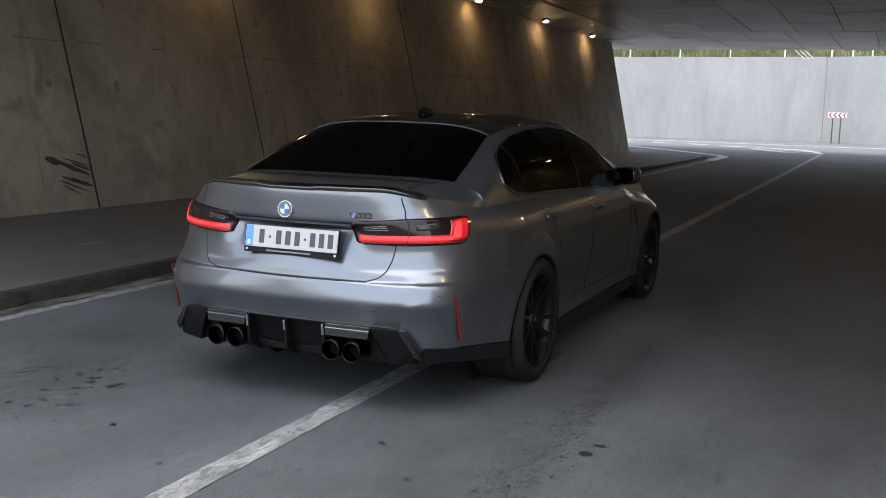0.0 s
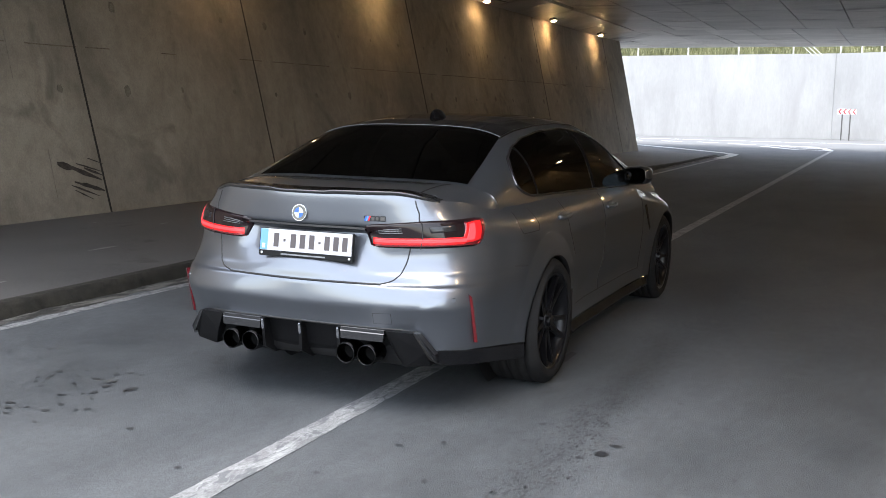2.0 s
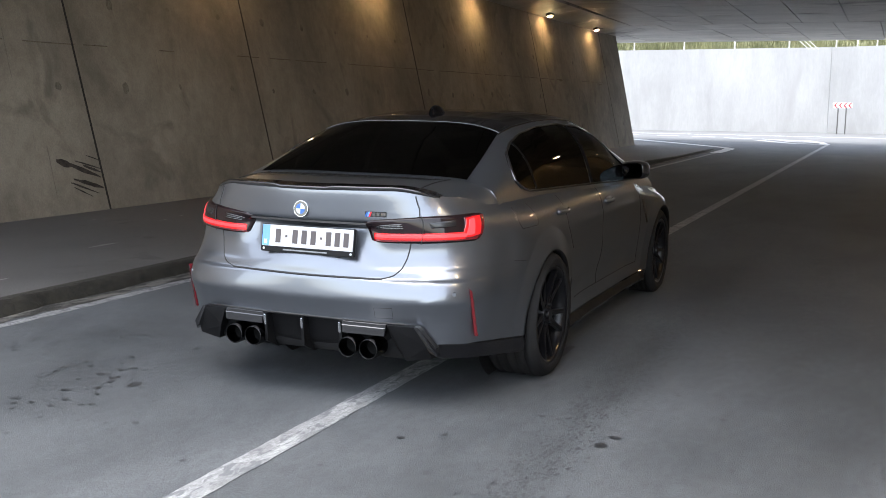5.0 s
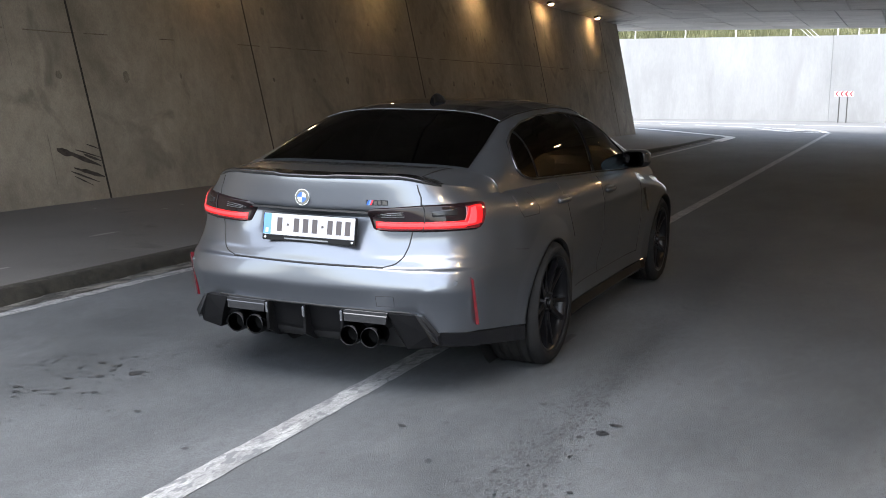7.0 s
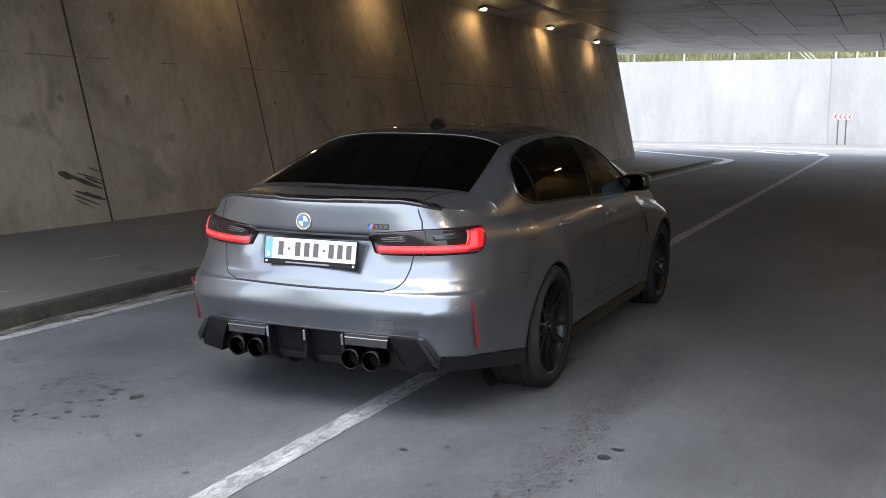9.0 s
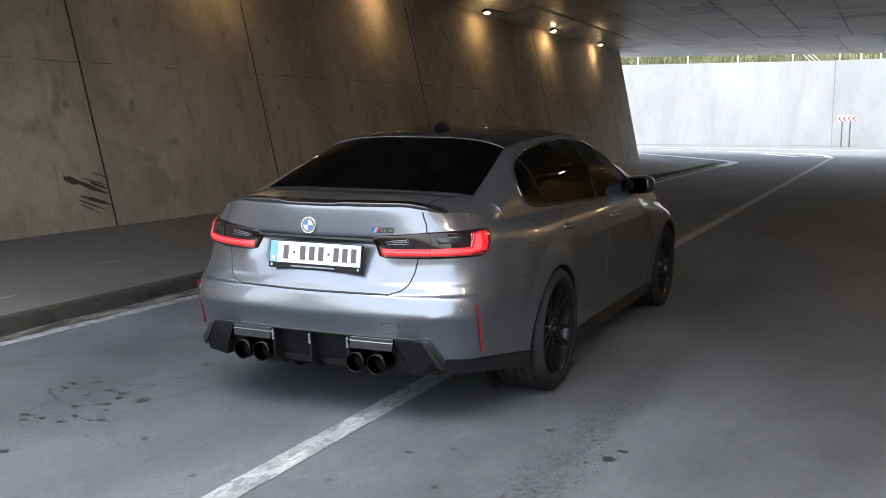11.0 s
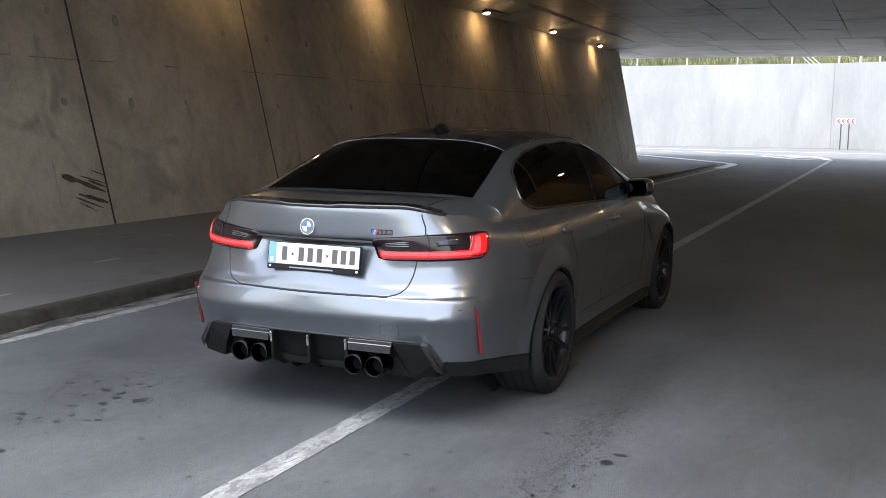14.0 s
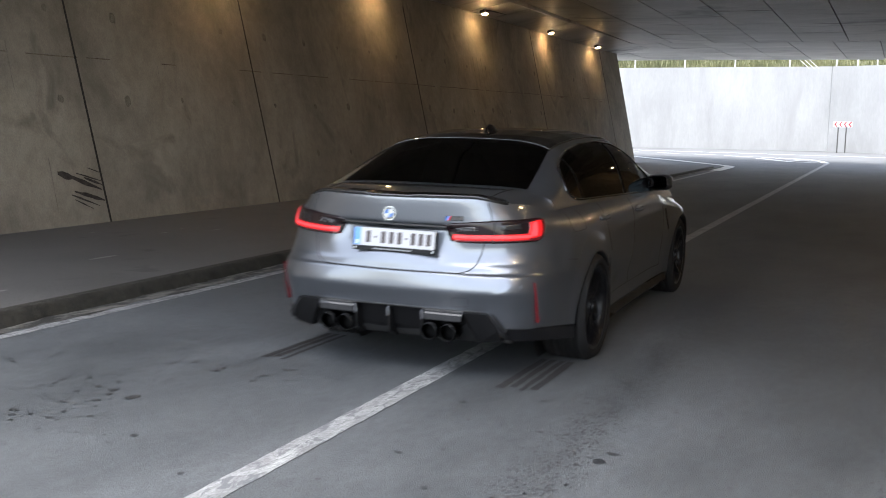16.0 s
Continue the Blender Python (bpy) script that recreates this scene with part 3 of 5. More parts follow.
TYRE = varied("tyre_rubber", (0.008, 0.008, 0.009), (0.016, 0.0155, 0.015), 8.0, (0.7, 0.85), 0.25, 250, spec=0.2)
RIM = material("black_alloy", (0.005, 0.005, 0.006), 0.28, 0.0, Specular_IOR_Level=0.25)
DISC = material("brake_disc", (0.10, 0.10, 0.10), 0.35, 1.0)
CALIPER = material("caliper_blue_black", (0.02, 0.02, 0.03), 0.3)
DULL_TRIM = material("dull_grey_trim", (0.16, 0.165, 0.17), 0.4, 0.6)
CHROME = material("dark_chrome", (0.55, 0.56, 0.58), 0.12, 1.0)
EXHAUST = material("burnt_steel", (0.022, 0.022, 0.023), 0.22, 1.0)
SOOT = material("soot", (0.006, 0.006, 0.006), 0.9, 0.0, Specular_IOR_Level=0.05)
LENS_DARK = material("smoked_red_lens", (0.010, 0.005, 0.006), 0.06, 0.0, Specular_IOR_Level=0.35)
LENS_RED = material("red_lens", (0.10, 0.003, 0.006), 0.08, 0.0, Coat_Weight=1.0)
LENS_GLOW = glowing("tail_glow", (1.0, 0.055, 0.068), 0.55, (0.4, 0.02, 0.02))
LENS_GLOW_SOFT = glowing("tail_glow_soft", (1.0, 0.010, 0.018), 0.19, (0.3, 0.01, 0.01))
LENS_CLEAR = material("smoked_clear_lens", (0.012, 0.012, 0.013), 0.18, 0.0)
REFLECTOR = material("red_reflector", (0.10, 0.003, 0.006), 0.15, 0.0, Coat_Weight=1.0)
PLATE_WHITE = material("plate_white", (0.40, 0.40, 0.41), 0.35)
PLATE_INK = material("plate_ink", (0.055, 0.045, 0.045), 0.5)
PLATE_BLUE = material("plate_blue", (0.10, 0.26, 0.62), 0.4)
BADGE_BLUE = material("badge_blue", (0.015, 0.09, 0.33), 0.3)
BADGE_WHITE = material("badge_white", (0.5, 0.52, 0.53), 0.3)
BADGE_RED = material("badge_red", (0.60, 0.02, 0.03), 0.3)
SEAT = varied("dark_leather", (0.012, 0.012, 0.012), (0.022, 0.021, 0.02), 6.0, (0.5, 0.65), 0.1, 200)
MIRROR = material("mirror_glass", (0.42, 0.52, 0.54), 0.02, 1.0)


def tinted_glass():
    m = bpy.data.materials.new("tinted_glass")
    m.use_nodes = True
    t = m.node_tree
    t.nodes.remove(t.nodes["Principled BSDF"])
    out = t.nodes["Material Output"]
    clear, gloss, mix, fr = (t.nodes.new(k) for k in ("ShaderNodeBsdfTransparent", "ShaderNodeBsdfGlossy", "ShaderNodeMixShader", "ShaderNodeFresnel"))
    clear.inputs[0].default_value = (0.022, 0.022, 0.023, 1)
    gloss.inputs["Roughness"].default_value = 0.01
    fr.inputs[0].default_value = 1.22
    t.links.new(fr.outputs[0], mix.inputs[0])
    t.links.new(clear.outputs[0], mix.inputs[1])
    t.links.new(gloss.outputs[0], mix.inputs[2])
    t.links.new(mix.outputs[0], out.inputs[0])
    return m


GLASS = tinted_glass()
# ---- car shape: origin on the ground below the rear axle, y ahead, metres ----
def lerp(x, pts):
    return np.interp(x, [p[0] for p in pts], [p[1] for p in pts])


def smooth(a, b, x):
    t = np.clip((np.asarray(x, float) - a) / (b - a), 0, 1)
    return t * t * (3 - 2 * t)


def soft(x, pts, by=0.03):
    """A smoothed profile through points."""
    k = np.linspace(-1, 1, 9) * by
    return sum(lerp(np.asarray(x, float) + d, pts) for d in k) / 9


Y_REAR, Y_FRONT, ROUND = -1.09, 3.70, 0.95


def nominal_contour():
    th = np.linspace(0, math.pi / 2, 900)
    n, m = 4.6, 3.2
    rear = np.stack([np.sin(th) ** (2 / n), Y_REAR + ROUND * (1 - np.cos(th) ** (2 / n))], 1)
    side = np.stack([np.ones(200), np.linspace(Y_REAR + ROUND, Y_FRONT - ROUND, 202)[1:-1]], 1)
    front = np.stack([np.sin(th) ** (2 / m), Y_FRONT - ROUND * (1 - np.cos(th) ** (2 / m))], 1)[::-1]
    pts = np.concatenate([rear, side, front])
    d = np.hypot(np.diff(pts[:, 0]) * 0.93, np.diff(pts[:, 1]))
    return np.concatenate([[0], np.cumsum(d)]), pts


ARC, CONTOUR = nominal_contour()
ARC_END = float(ARC[-1])
BASE_W = [(0.10, 0.84), (0.18, 0.865), (0.26, 0.885), (0.36, 0.893), (0.48, 0.905), (0.62, 0.915), (0.76, 0.912), (0.85, 0.905),
          (0.91, 0.890), (0.955, 0.862), (0.985, 0.83), (1.01, 0.80), (1.15, 0.70)]
FLARE_Z = [(0.10, 0.8), (0.30, 1.0), (0.66, 1.0), (0.78, 0.7), (0.88, 0.25), (0.96, 0.0)]
REAR_Z = [(0.10, 0.16), (0.20, 0.09), (0.32, 0.035), (0.42, 0.022), (0.46, 0.014), (0.50, 0.002), (0.548, -0.0165), (0.56, -0.019), (0.575, -0.0185), (0.60, -0.0165), (0.655, -0.011), (0.665, -0.004), (0.70, 0.000), (0.745, 0.008),
          (0.80, 0.017), (0.90, 0.034), (0.918, 0.034), (0.938, 0.012), (0.96, 0.010), (1.0, 0.0085), (1.04, 0.007), (1.07, 0.007), (1.10, 0.011), (1.12, 0.016)]
REAR_OUT = [(0.10, 0.16), (0.20, 0.09), (0.32, 0.035), (0.42, 0.022), (0.46, 0.014), (0.50, 0.002), (0.548, -0.0165), (0.56, -0.019), (0.575, -0.0185), (0.60, -0.0165), (0.655, -0.011), (0.665, 0.0), (0.70, 0.002), (0.72, 0.008),
            (0.78, 0.012), (0.96, 0.010), (1.0, 0.0085), (1.04, 0.007), (1.07, 0.007), (1.10, 0.011), (1.12, 0.016)]
TOP_Y = [(-1.2, 1.0), (-0.4, 1.0), (0.2, 0.995), (1.0, 0.97), (2.0, 0.94), (2.4, 0.905), (2.7, 0.875), (2.95, 0.835), (3.2, 0.78), (3.5, 0.71), (3.7, 0.64)]


def half_width(y, z):
    w = soft(z, BASE_W)
    fz = soft(z, FLARE_Z)
    lip = lambda y0: np.clip(1 - (np.hypot(y - y0, z - 0.335) - 0.385) / 0.115, 0, 1)
    w = w + 0.030 * fz * np.exp(-((y - 0.0) / 0.55) ** 2) + 0.028 * fz * np.exp(-((y - 2.857) / 0.5) ** 2) + 0.015 * (lip(0.0) + lip(2.857))
    door = smooth(0.45, 0.9, y) * (1 - smooth(1.9, 2.3, y))
    return w - door * 0.022 * np.exp(-((z - 0.40) / 0.10) ** 2) + door * 0.006 * np.exp(-((z - 0.80) / 0.03) ** 2)


def top_z(c):
    c = np.abs(c)
    x, y = np.interp(c, ARC, CONTOUR[:, 0]) * 0.9, np.interp(c, ARC, CONTOUR[:, 1])
    side = soft(y, TOP_Y)
    lid = 1.088 - 0.035 * smooth(0.55, 0.80, x)
    k = 1 - smooth(-0.95, -0.62, y)
    return side * (1 - k) + lid * k


def plan_bow(x):
    """How far the lid and lamps sweep forward towards the corners."""
    return 0.21 * (np.sqrt(np.asarray(x, float) ** 2 + 0.0225) - 0.15)


def ring(c, z):
    """Body side at arc c from the rear centre (right positive) and height z."""
    c, z = np.asarray(c, float), np.asarray(z, float)
    s, a = np.sign(c), np.abs(c)
    fx, y = np.interp(a, ARC, CONTOUR[:, 0]), np.interp(a, ARC, CONTOUR[:, 1])
    w = half_width(y, z)
    w = w - 0.07 * smooth(2.1, 2.5, y) * smooth(-0.10, 0.0, z - top_z(a)) ** 1.5
    w = w * (1 - 0.024 * np.exp(-((y + 0.68) / 0.20) ** 2))
    x = fx * w
    back = 1 - smooth(-0.95, -0.35, y)
    mid_ = 1 - smooth(0.28, 0.48, x)
    dy = (soft(z, REAR_Z, 0.008) * mid_ + soft(z, REAR_OUT, 0.006) * (1 - mid_)) * back
    recess = (1 - smooth(0.28, 0.45, x)) * smooth(0.69, 0.86, z) * (1 - smooth(0.895, 0.93, z)) * back
    wing = smooth(0.662, 0.735, x + 1.25 * np.where(z > 0.607, z - 0.607, np.minimum(0.607 - z, 0.05))) * smooth(0.29, 0.35, z) * (1 - smooth(0.64, 0.72, z)) * back
    y = y + dy + 0.020 * recess - 0.0045 * wing + plan_bow(x) * (0.32 + 0.68 * smooth(0.565, 0.82, z)) * (1 - smooth(-0.90, -0.32, y))
    nose = smooth(3.0, 3.65, y)
    y = y + nose * lerp(z, [(0.1, -0.10), (0.3, 0.02), (0.6, 0.03), (0.8, -0.05)])
    return np.stack([s * x, y, z + 0 * x], -1)


CROWN = [(-0.75, 1.085), (-0.62, 1.093), (-0.52, 1.112), (-0.30, 1.205), (-0.05, 1.312), (0.14, 1.388), (0.35, 1.425), (0.7, 1.452), (1.1, 1.460), (1.45, 1.446),
         (1.72, 1.395), (2.0, 1.275), (2.3, 1.15), (2.62, 1.01), (2.8, 0.95)]
PHI = np.linspace(0, math.pi / 2, 181)


def cabin_section(y):
    zb = float(soft(y, TOP_Y)) - 0.006
    wb = float(half_width(y, zb + 0.006)) - 0.004
    h = float(soft(y, CROWN)) - zb
    n = 4.0
    cx, sz = np.cos(PHI) ** (2 / n), np.sin(PHI) ** (2 / n)
    cx[-1] = 0
    return wb * cx * (1 - 0.17 * sz * min(1, h / 0.40)), zb + h * sz


def cabin_xy(x, y):
    """Height of the cabin or the glass above (x, y)."""
    sx, sz = cabin_section(y)
    return float(np.interp(abs(x), sx[::-1], sz[::-1]))


def cabin_yz(y, z):
    sx, sz = cabin_section(y)
    return float(np.interp(z, sz, sx))


# ---- car ----
car = tagged(new("car"), "grey metallic sports sedan with black roof and lit tail lights", "car")
AXLE_F, ARCH_R = 2.857, 0.372
WIN_TOP = [(-0.16, 1.10), (-0.13, 1.16), (-0.05, 1.225), (0.10, 1.285), (0.30, 1.330), (0.60, 1.362), (1.0, 1.375), (1.35, 1.352), (1.60, 1.290), (1.85, 1.175), (2.05, 1.05), (2.14, 0.985)]
WIN_LOW = [(-0.16, 1.09), (-0.10, 1.052), (0.0, 1.030), (0.15, 1.022), (1.0, 0.998), (2.0, 0.966), (2.14, 0.962)]


def ring_normal(c, z):
    e = 0.004
    du = ring(c + e, z) - ring(c - e, z)
    dv = ring(c, z + e) - ring(c, z - e)
    n = np.cross(du, dv)
    return n / np.maximum(np.linalg.norm(n, axis=-1, keepdims=True), 1e-9)


def lid_edge(z):
    """Half width of the boot lid at height z."""
    return 0.957 * lerp(z, [(0.66, 0.40), (0.665, 0.46), (0.68, 0.51), (0.71, 0.545), (0.76, 0.565), (0.84, 0.585), (0.94, 0.645), (1.0, 0.69), (1.10, 0.72)])


def bumper_low(c):
    """Lower edge of the painted bumper and side."""
    a = np.abs(c)
    return lerp(a, [(0, 0.452), (0.56, 0.447), (0.61, 0.43), (0.66, 0.37), (0.70, 0.345), (0.95, 0.345), (1.40, 0.305), (1.85, 0.25), (2.3, 0.245), (4.2, 0.245), (5.0, 0.22), (9, 0.22)])


def body_shell():
    step = 0.0125
    nc = int(2 * ARC_END / step)
    cs = np.linspace(-ARC_END, ARC_END, nc)
    nz = 112
    tz = top_z(cs)
    low = 0.15
    v = np.linspace(0, 1, nz)
    z = low + v[None, :] * (tz[:, None] - low)
    c = cs[:, None] + 0 * z
    # rows follow the painted lower edge
    bl = bumper_low(c)
    k = np.argmin(np.abs(z - bl), axis=1)
    for i in range(nc):
        z[i, k[i]] = bl[i, 0]
    yn = np.interp(np.abs(c), ARC, CONTOUR[:, 1])
    # wheel arches: pull near vertices onto the circle
    on = np.zeros(z.shape, bool)
    for y0 in (0.0, AXLE_F):
        dy, dz = yn - y0, z - 0.335
        r = np.hypot(dy, dz)
        near = (np.abs(r - ARCH_R) < 0.0065) & (dz > -0.12)
        s = ARCH_R / np.maximum(r, 1e-6)
        c = np.where(near, c + np.sign(c) * dy * (s - 1), c)
        z = np.where(near, z + dz * (s - 1), z)
        on |= near
    P = ring(c, z)
    N = -ring_normal(c, z)
    N = np.where((np.sum(N * (P - np.array([0, 1.4, 0.6])), -1) < 0)[..., None], -N, N)
    yn = np.interp(np.abs(c), ARC, CONTOUR[:, 1])
    mid = lambda a: (a[:-1, :-1] + a[1:, :-1] + a[1:, 1:] + a[:-1, 1:]) / 4
    mc, mz, my = mid(c), mid(z), mid(yn)
    ac = np.abs(mc)
    hole = np.zeros(mc.shape, bool)
    for y0 in (0.0, AXLE_F):
        hole |= (np.hypot(my - y0, mz - 0.335) < ARCH_R - 0.001)
    gap = (ac < 0.60) & (mz < 0.447)
    lower = mz < bumper_low(mc)
    lid = (ac < lid_edge(mz)) & (mz > 0.662) & (my < -0.5)
    side = my > -0.86
    name = np.full(mc.shape, "quarter_panel", object)
    name[(~side) | (my < -0.5) & (mz < 0.70)] = "rear_bumper"
    name[(my < 0.0) & (mz > 0.70) & ~lid] = "quarter_panel"
    door_r = 0.36 + 0.25 * smooth(0.70, 0.36, mz) * 1.0
    name[(my > door_r) & (my < 1.17) & (mz > 0.33)] = "rear_door"
    name[(my >= 1.17) & (my < 2.18) & (mz > 0.33)] = "front_door"
    name[(my >= 2.18)] = "fender"
    name[(my > 3.1)] = "front_bumper"
    name[lid] = "boot_lid"
    name[lower] = "side_skirt"
    name[lower & (my < -0.35)] = "bumper_skirt"
    under = mz < lerp(ac, [(0.0, 0.40), (0.60, 0.29), (0.96, 0.268), (1.42, 0.222), (1.75, 0.15), (9, 0.15)])
    name[hole | gap | under | (lower & (ac < 0.56))] = ""
    ids = np.arange(c.size).reshape(c.shape)
    for kind in sorted(set(name.ravel()) - {""}):
        for s in (-1, 1):
            whole = kind in ("rear_bumper", "boot_lid", "front_bumper")
            if whole and s > 0:
                continue
            m = (name == kind) if whole else (name == kind) & (np.sign(mc) == s)
            ii, jj = np.nonzero(m)
            if not len(ii):
                continue
            q = np.stack([ids[ii, jj], ids[ii + 1, jj], ids[ii + 1, jj + 1], ids[ii, jj + 1]], 1)
            used, inv = np.unique(q, return_inverse=True)
            mat = SATIN_BLACK if kind == "side_skirt" else ROOF_BLACK if kind == "bumper_skirt" else CAR_PAINT
            mesh_object(kind, P.reshape(-1, 3)[used], [tuple(map(int, f)) for f in inv.reshape(-1, 4)], mat, car, "", True, N.reshape(-1, 3)[used])


body_shell()


def surface(name, f, us, vs, mat, parent, label=""):
    P = np.array([[f(u, v) for v in vs] for u in us], float)
    return mesh_object(name, P.reshape(-1, 3), grid_faces(len(us), len(vs)), mat, parent, label, True)


def rear_contour_y(x):
    """Where the top edge of the tail lies at half width x."""
    cc = np.linspace(0, 1.4, 400)
    p = ring(cc, top_z(cc))
    return float(np.interp(abs(x), p[:, 0], p[:, 1])), float(np.interp(abs(x), p[:, 0], p[:, 2]))


DECK_END = float(np.interp(-0.50, CONTOUR[:, 1], ARC))


def deck(u, j):
    """Top of the tail: from its edge at arc u forward to the foot of the rear window."""
    cc = abs(u) * DECK_END
    e = ring(np.array(cc), top_z(cc))
    x = 0.795 * abs(u) ** 0.55
    y = -0.50
    foot = Vector((x, y, cabin_xy(x, y)))
    p = Vector(map(float, e)).lerp(foot, j)
    p.z += 0.016 * math.sin(math.pi * min(1.0, j * 1.0)) * (1 - abs(u) ** 2)
    return (math.copysign(p.x, u), p.y, p.z)


surface("boot_top", deck, np.concatenate([-np.linspace(1, 0.0005, 70), np.linspace(0.0005, 1, 70)]), np.linspace(0, 1, 25), CAR_PAINT, car)


def hood(t, j):
    y0 = 2.35 + j * 1.33
    w = float(half_width(y0, soft(y0, TOP_Y))) if y0 < 2.75 else 0
    cc = np.linspace(ARC_END - 2.2, ARC_END, 300)
    p = ring(cc, top_z(cc))
    w = float(np.interp(y0, p[:, 1], p[:, 0])) if y0 > 2.3 else w
    zs = float(np.interp(y0, p[:, 1], p[:, 2]))
    return t * w, y0, zs + 0.085 * (1 - abs(t) ** 2.6) * (1 - 0.5 * j)


surface("hood", hood, np.linspace(-1, 1, 41), np.linspace(0, 1, 31), CAR_PAINT, car)


def rear_edge(y):
    """Half width of the rear window at y."""
    return lerp(y, [(-0.54, 0.632), (-0.2, 0.60), (0.10, 0.565), (0.2, 0.555)])


def cabin():
    ys = np.linspace(-0.50, 2.66, 240)
    k = np.linspace(0, len(PHI) - 1, 91).astype(int)
    rows = []
    for y in ys:
        sx, sz = cabin_section(float(y))
        half = np.stack([sx[k], np.full(len(k), y), sz[k]], 1)
        rows.append(np.concatenate([half * [-1, 1, 1], half[::-1][1:]]))
    P = np.array(rows)
    x, y, z = P[..., 0], P[..., 1], P[..., 2]
    mid = lambda a: (a[:-1, :-1] + a[1:, :-1] + a[1:, 1:] + a[:-1, 1:]) / 4
    mx, my, mz = np.abs(mid(x)), mid(y), mid(z)
    side = (mz > lerp(my, WIN_LOW) + 0.02) & (mz < lerp(my, WIN_TOP) - 0.02) & (my > -0.12) & (my < 2.05)
    back = (mx < rear_edge(my) - 0.02) & (my > -0.46) & (my < 0.10)
    front = (mx < 0.60 + (my - 1.7) * 0.15) & (my > 1.70) & (my < 2.5)
    roof = (mx < 0.56) & (my > 0.13) & (my < 1.68)
    ids = np.arange(x.size).reshape(x.shape)
    for nm, m, mat in (("roof", roof, ROOF_BLACK), ("cabin_frame", ~(side | back | front | roof), CAR_PAINT)):
        ii, jj = np.nonzero(m)
        q = np.stack([ids[ii, jj], ids[ii + 1, jj], ids[ii + 1, jj + 1], ids[ii, jj + 1]], 1)
        used, inv = np.unique(q, return_inverse=True)
        mesh_object(nm, P.reshape(-1, 3)[used], [tuple(map(int, f))[::-1] for f in inv.reshape(-1, 4)], mat, car, "glossy black roof" if nm == "roof" else "", True)


cabin()
OUT = 0.005


def rear_window(p, q):
    y = -0.485 + q * 0.615
    e = float(rear_edge(y))
    y2 = y + 0.02 * (1 - p * p) * (1 if q > 0.5 else -0.4) * abs(2 * q - 1)
    return p * e, y2, cabin_xy(p * e, y2) + OUT


surface("rear_window", rear_window, np.linspace(-1, 1, 41), np.linspace(0, 1, 21), GLASS, car, "dark tinted rear window")
surface("windscreen", lambda p, q: (p * (0.60 + q * 0.12), 1.68 + q * 0.86, cabin_xy(p * (0.60 + q * 0.12), 1.68 + q * 0.86) + OUT), np.linspace(-1, 1, 31), np.linspace(0, 1, 21), GLASS, car)


def side_glass(s, y0, y1, name):
    def f(a, b):
        y = y0 + a * (y1 - y0)
        lo, hi = float(lerp(y, WIN_LOW)), float(lerp(y, WIN_TOP))
        z = lo + b * (max(hi, lo + 0.004) - lo)
        return s * (cabin_yz(y, z) + OUT), y, z
    surface(name, f, np.linspace(0, 1, 40), np.linspace(0, 1, 16), GLASS, car, "dark tinted side window")


def tube(name, pts, r, mat, parent, label="", closed=False, flat=1.0):
    """A thin strip along points, as a round bar."""
    cu = bpy.data.curves.new(name, "CURVE")
    cu.dimensions, cu.bevel_depth, cu.bevel_resolution, cu.use_fill_caps = "3D", r, 1, True
    sp = cu.splines.new("POLY")
    sp.points.add(len(pts) - 1)
    for p, w in zip(sp.points, pts):
        p.co = (*map(float, w), 1)
    sp.use_cyclic_u = closed
    tmp = bpy.data.objects.new(name, cu)
    me = bpy.data.meshes.new_from_object(tmp)
    bpy.data.objects.remove(tmp)
    bpy.data.curves.remove(cu)
    me.materials.clear()
    me.materials.append(mat)
    me.shade_smooth()
    ob = new(name, me)
    ob.parent = parent
    return tagged(ob, label) if label else ob


def on_ring(pts, off=0.0):
    c, z = np.array([p[0] for p in pts]), np.array([p[1] for p in pts])
    n = ring_normal(c, z)
    p = ring(c, z)
    out = np.where(np.sum(n * (p - np.array([0, 1.4, z.mean()])), -1)[:, None] < 0, -n, n)
    return p + out * off


def fine(pts, step=0.012):
    out = []
    for a, b in zip(pts, pts[1:]):
        n = max(1, int(math.hypot(b[0] - a[0], b[1] - a[1]) / step))
        out += [(a[0] + (b[0] - a[0]) * k / n, a[1] + (b[1] - a[1]) * k / n) for k in range(n)]
    return out + [pts[-1]]


def seam(pts, s=1, r=0.0032, name="panel_gap"):
    tube(name, on_ring([(s * a, b) for a, b in fine(pts)], -0.0008), r, TRIM_BLACK, car)


def arc_of(y):
    """Arc along the side at a lengthwise place."""
    return float(np.interp(y, CONTOUR[:, 1], ARC))


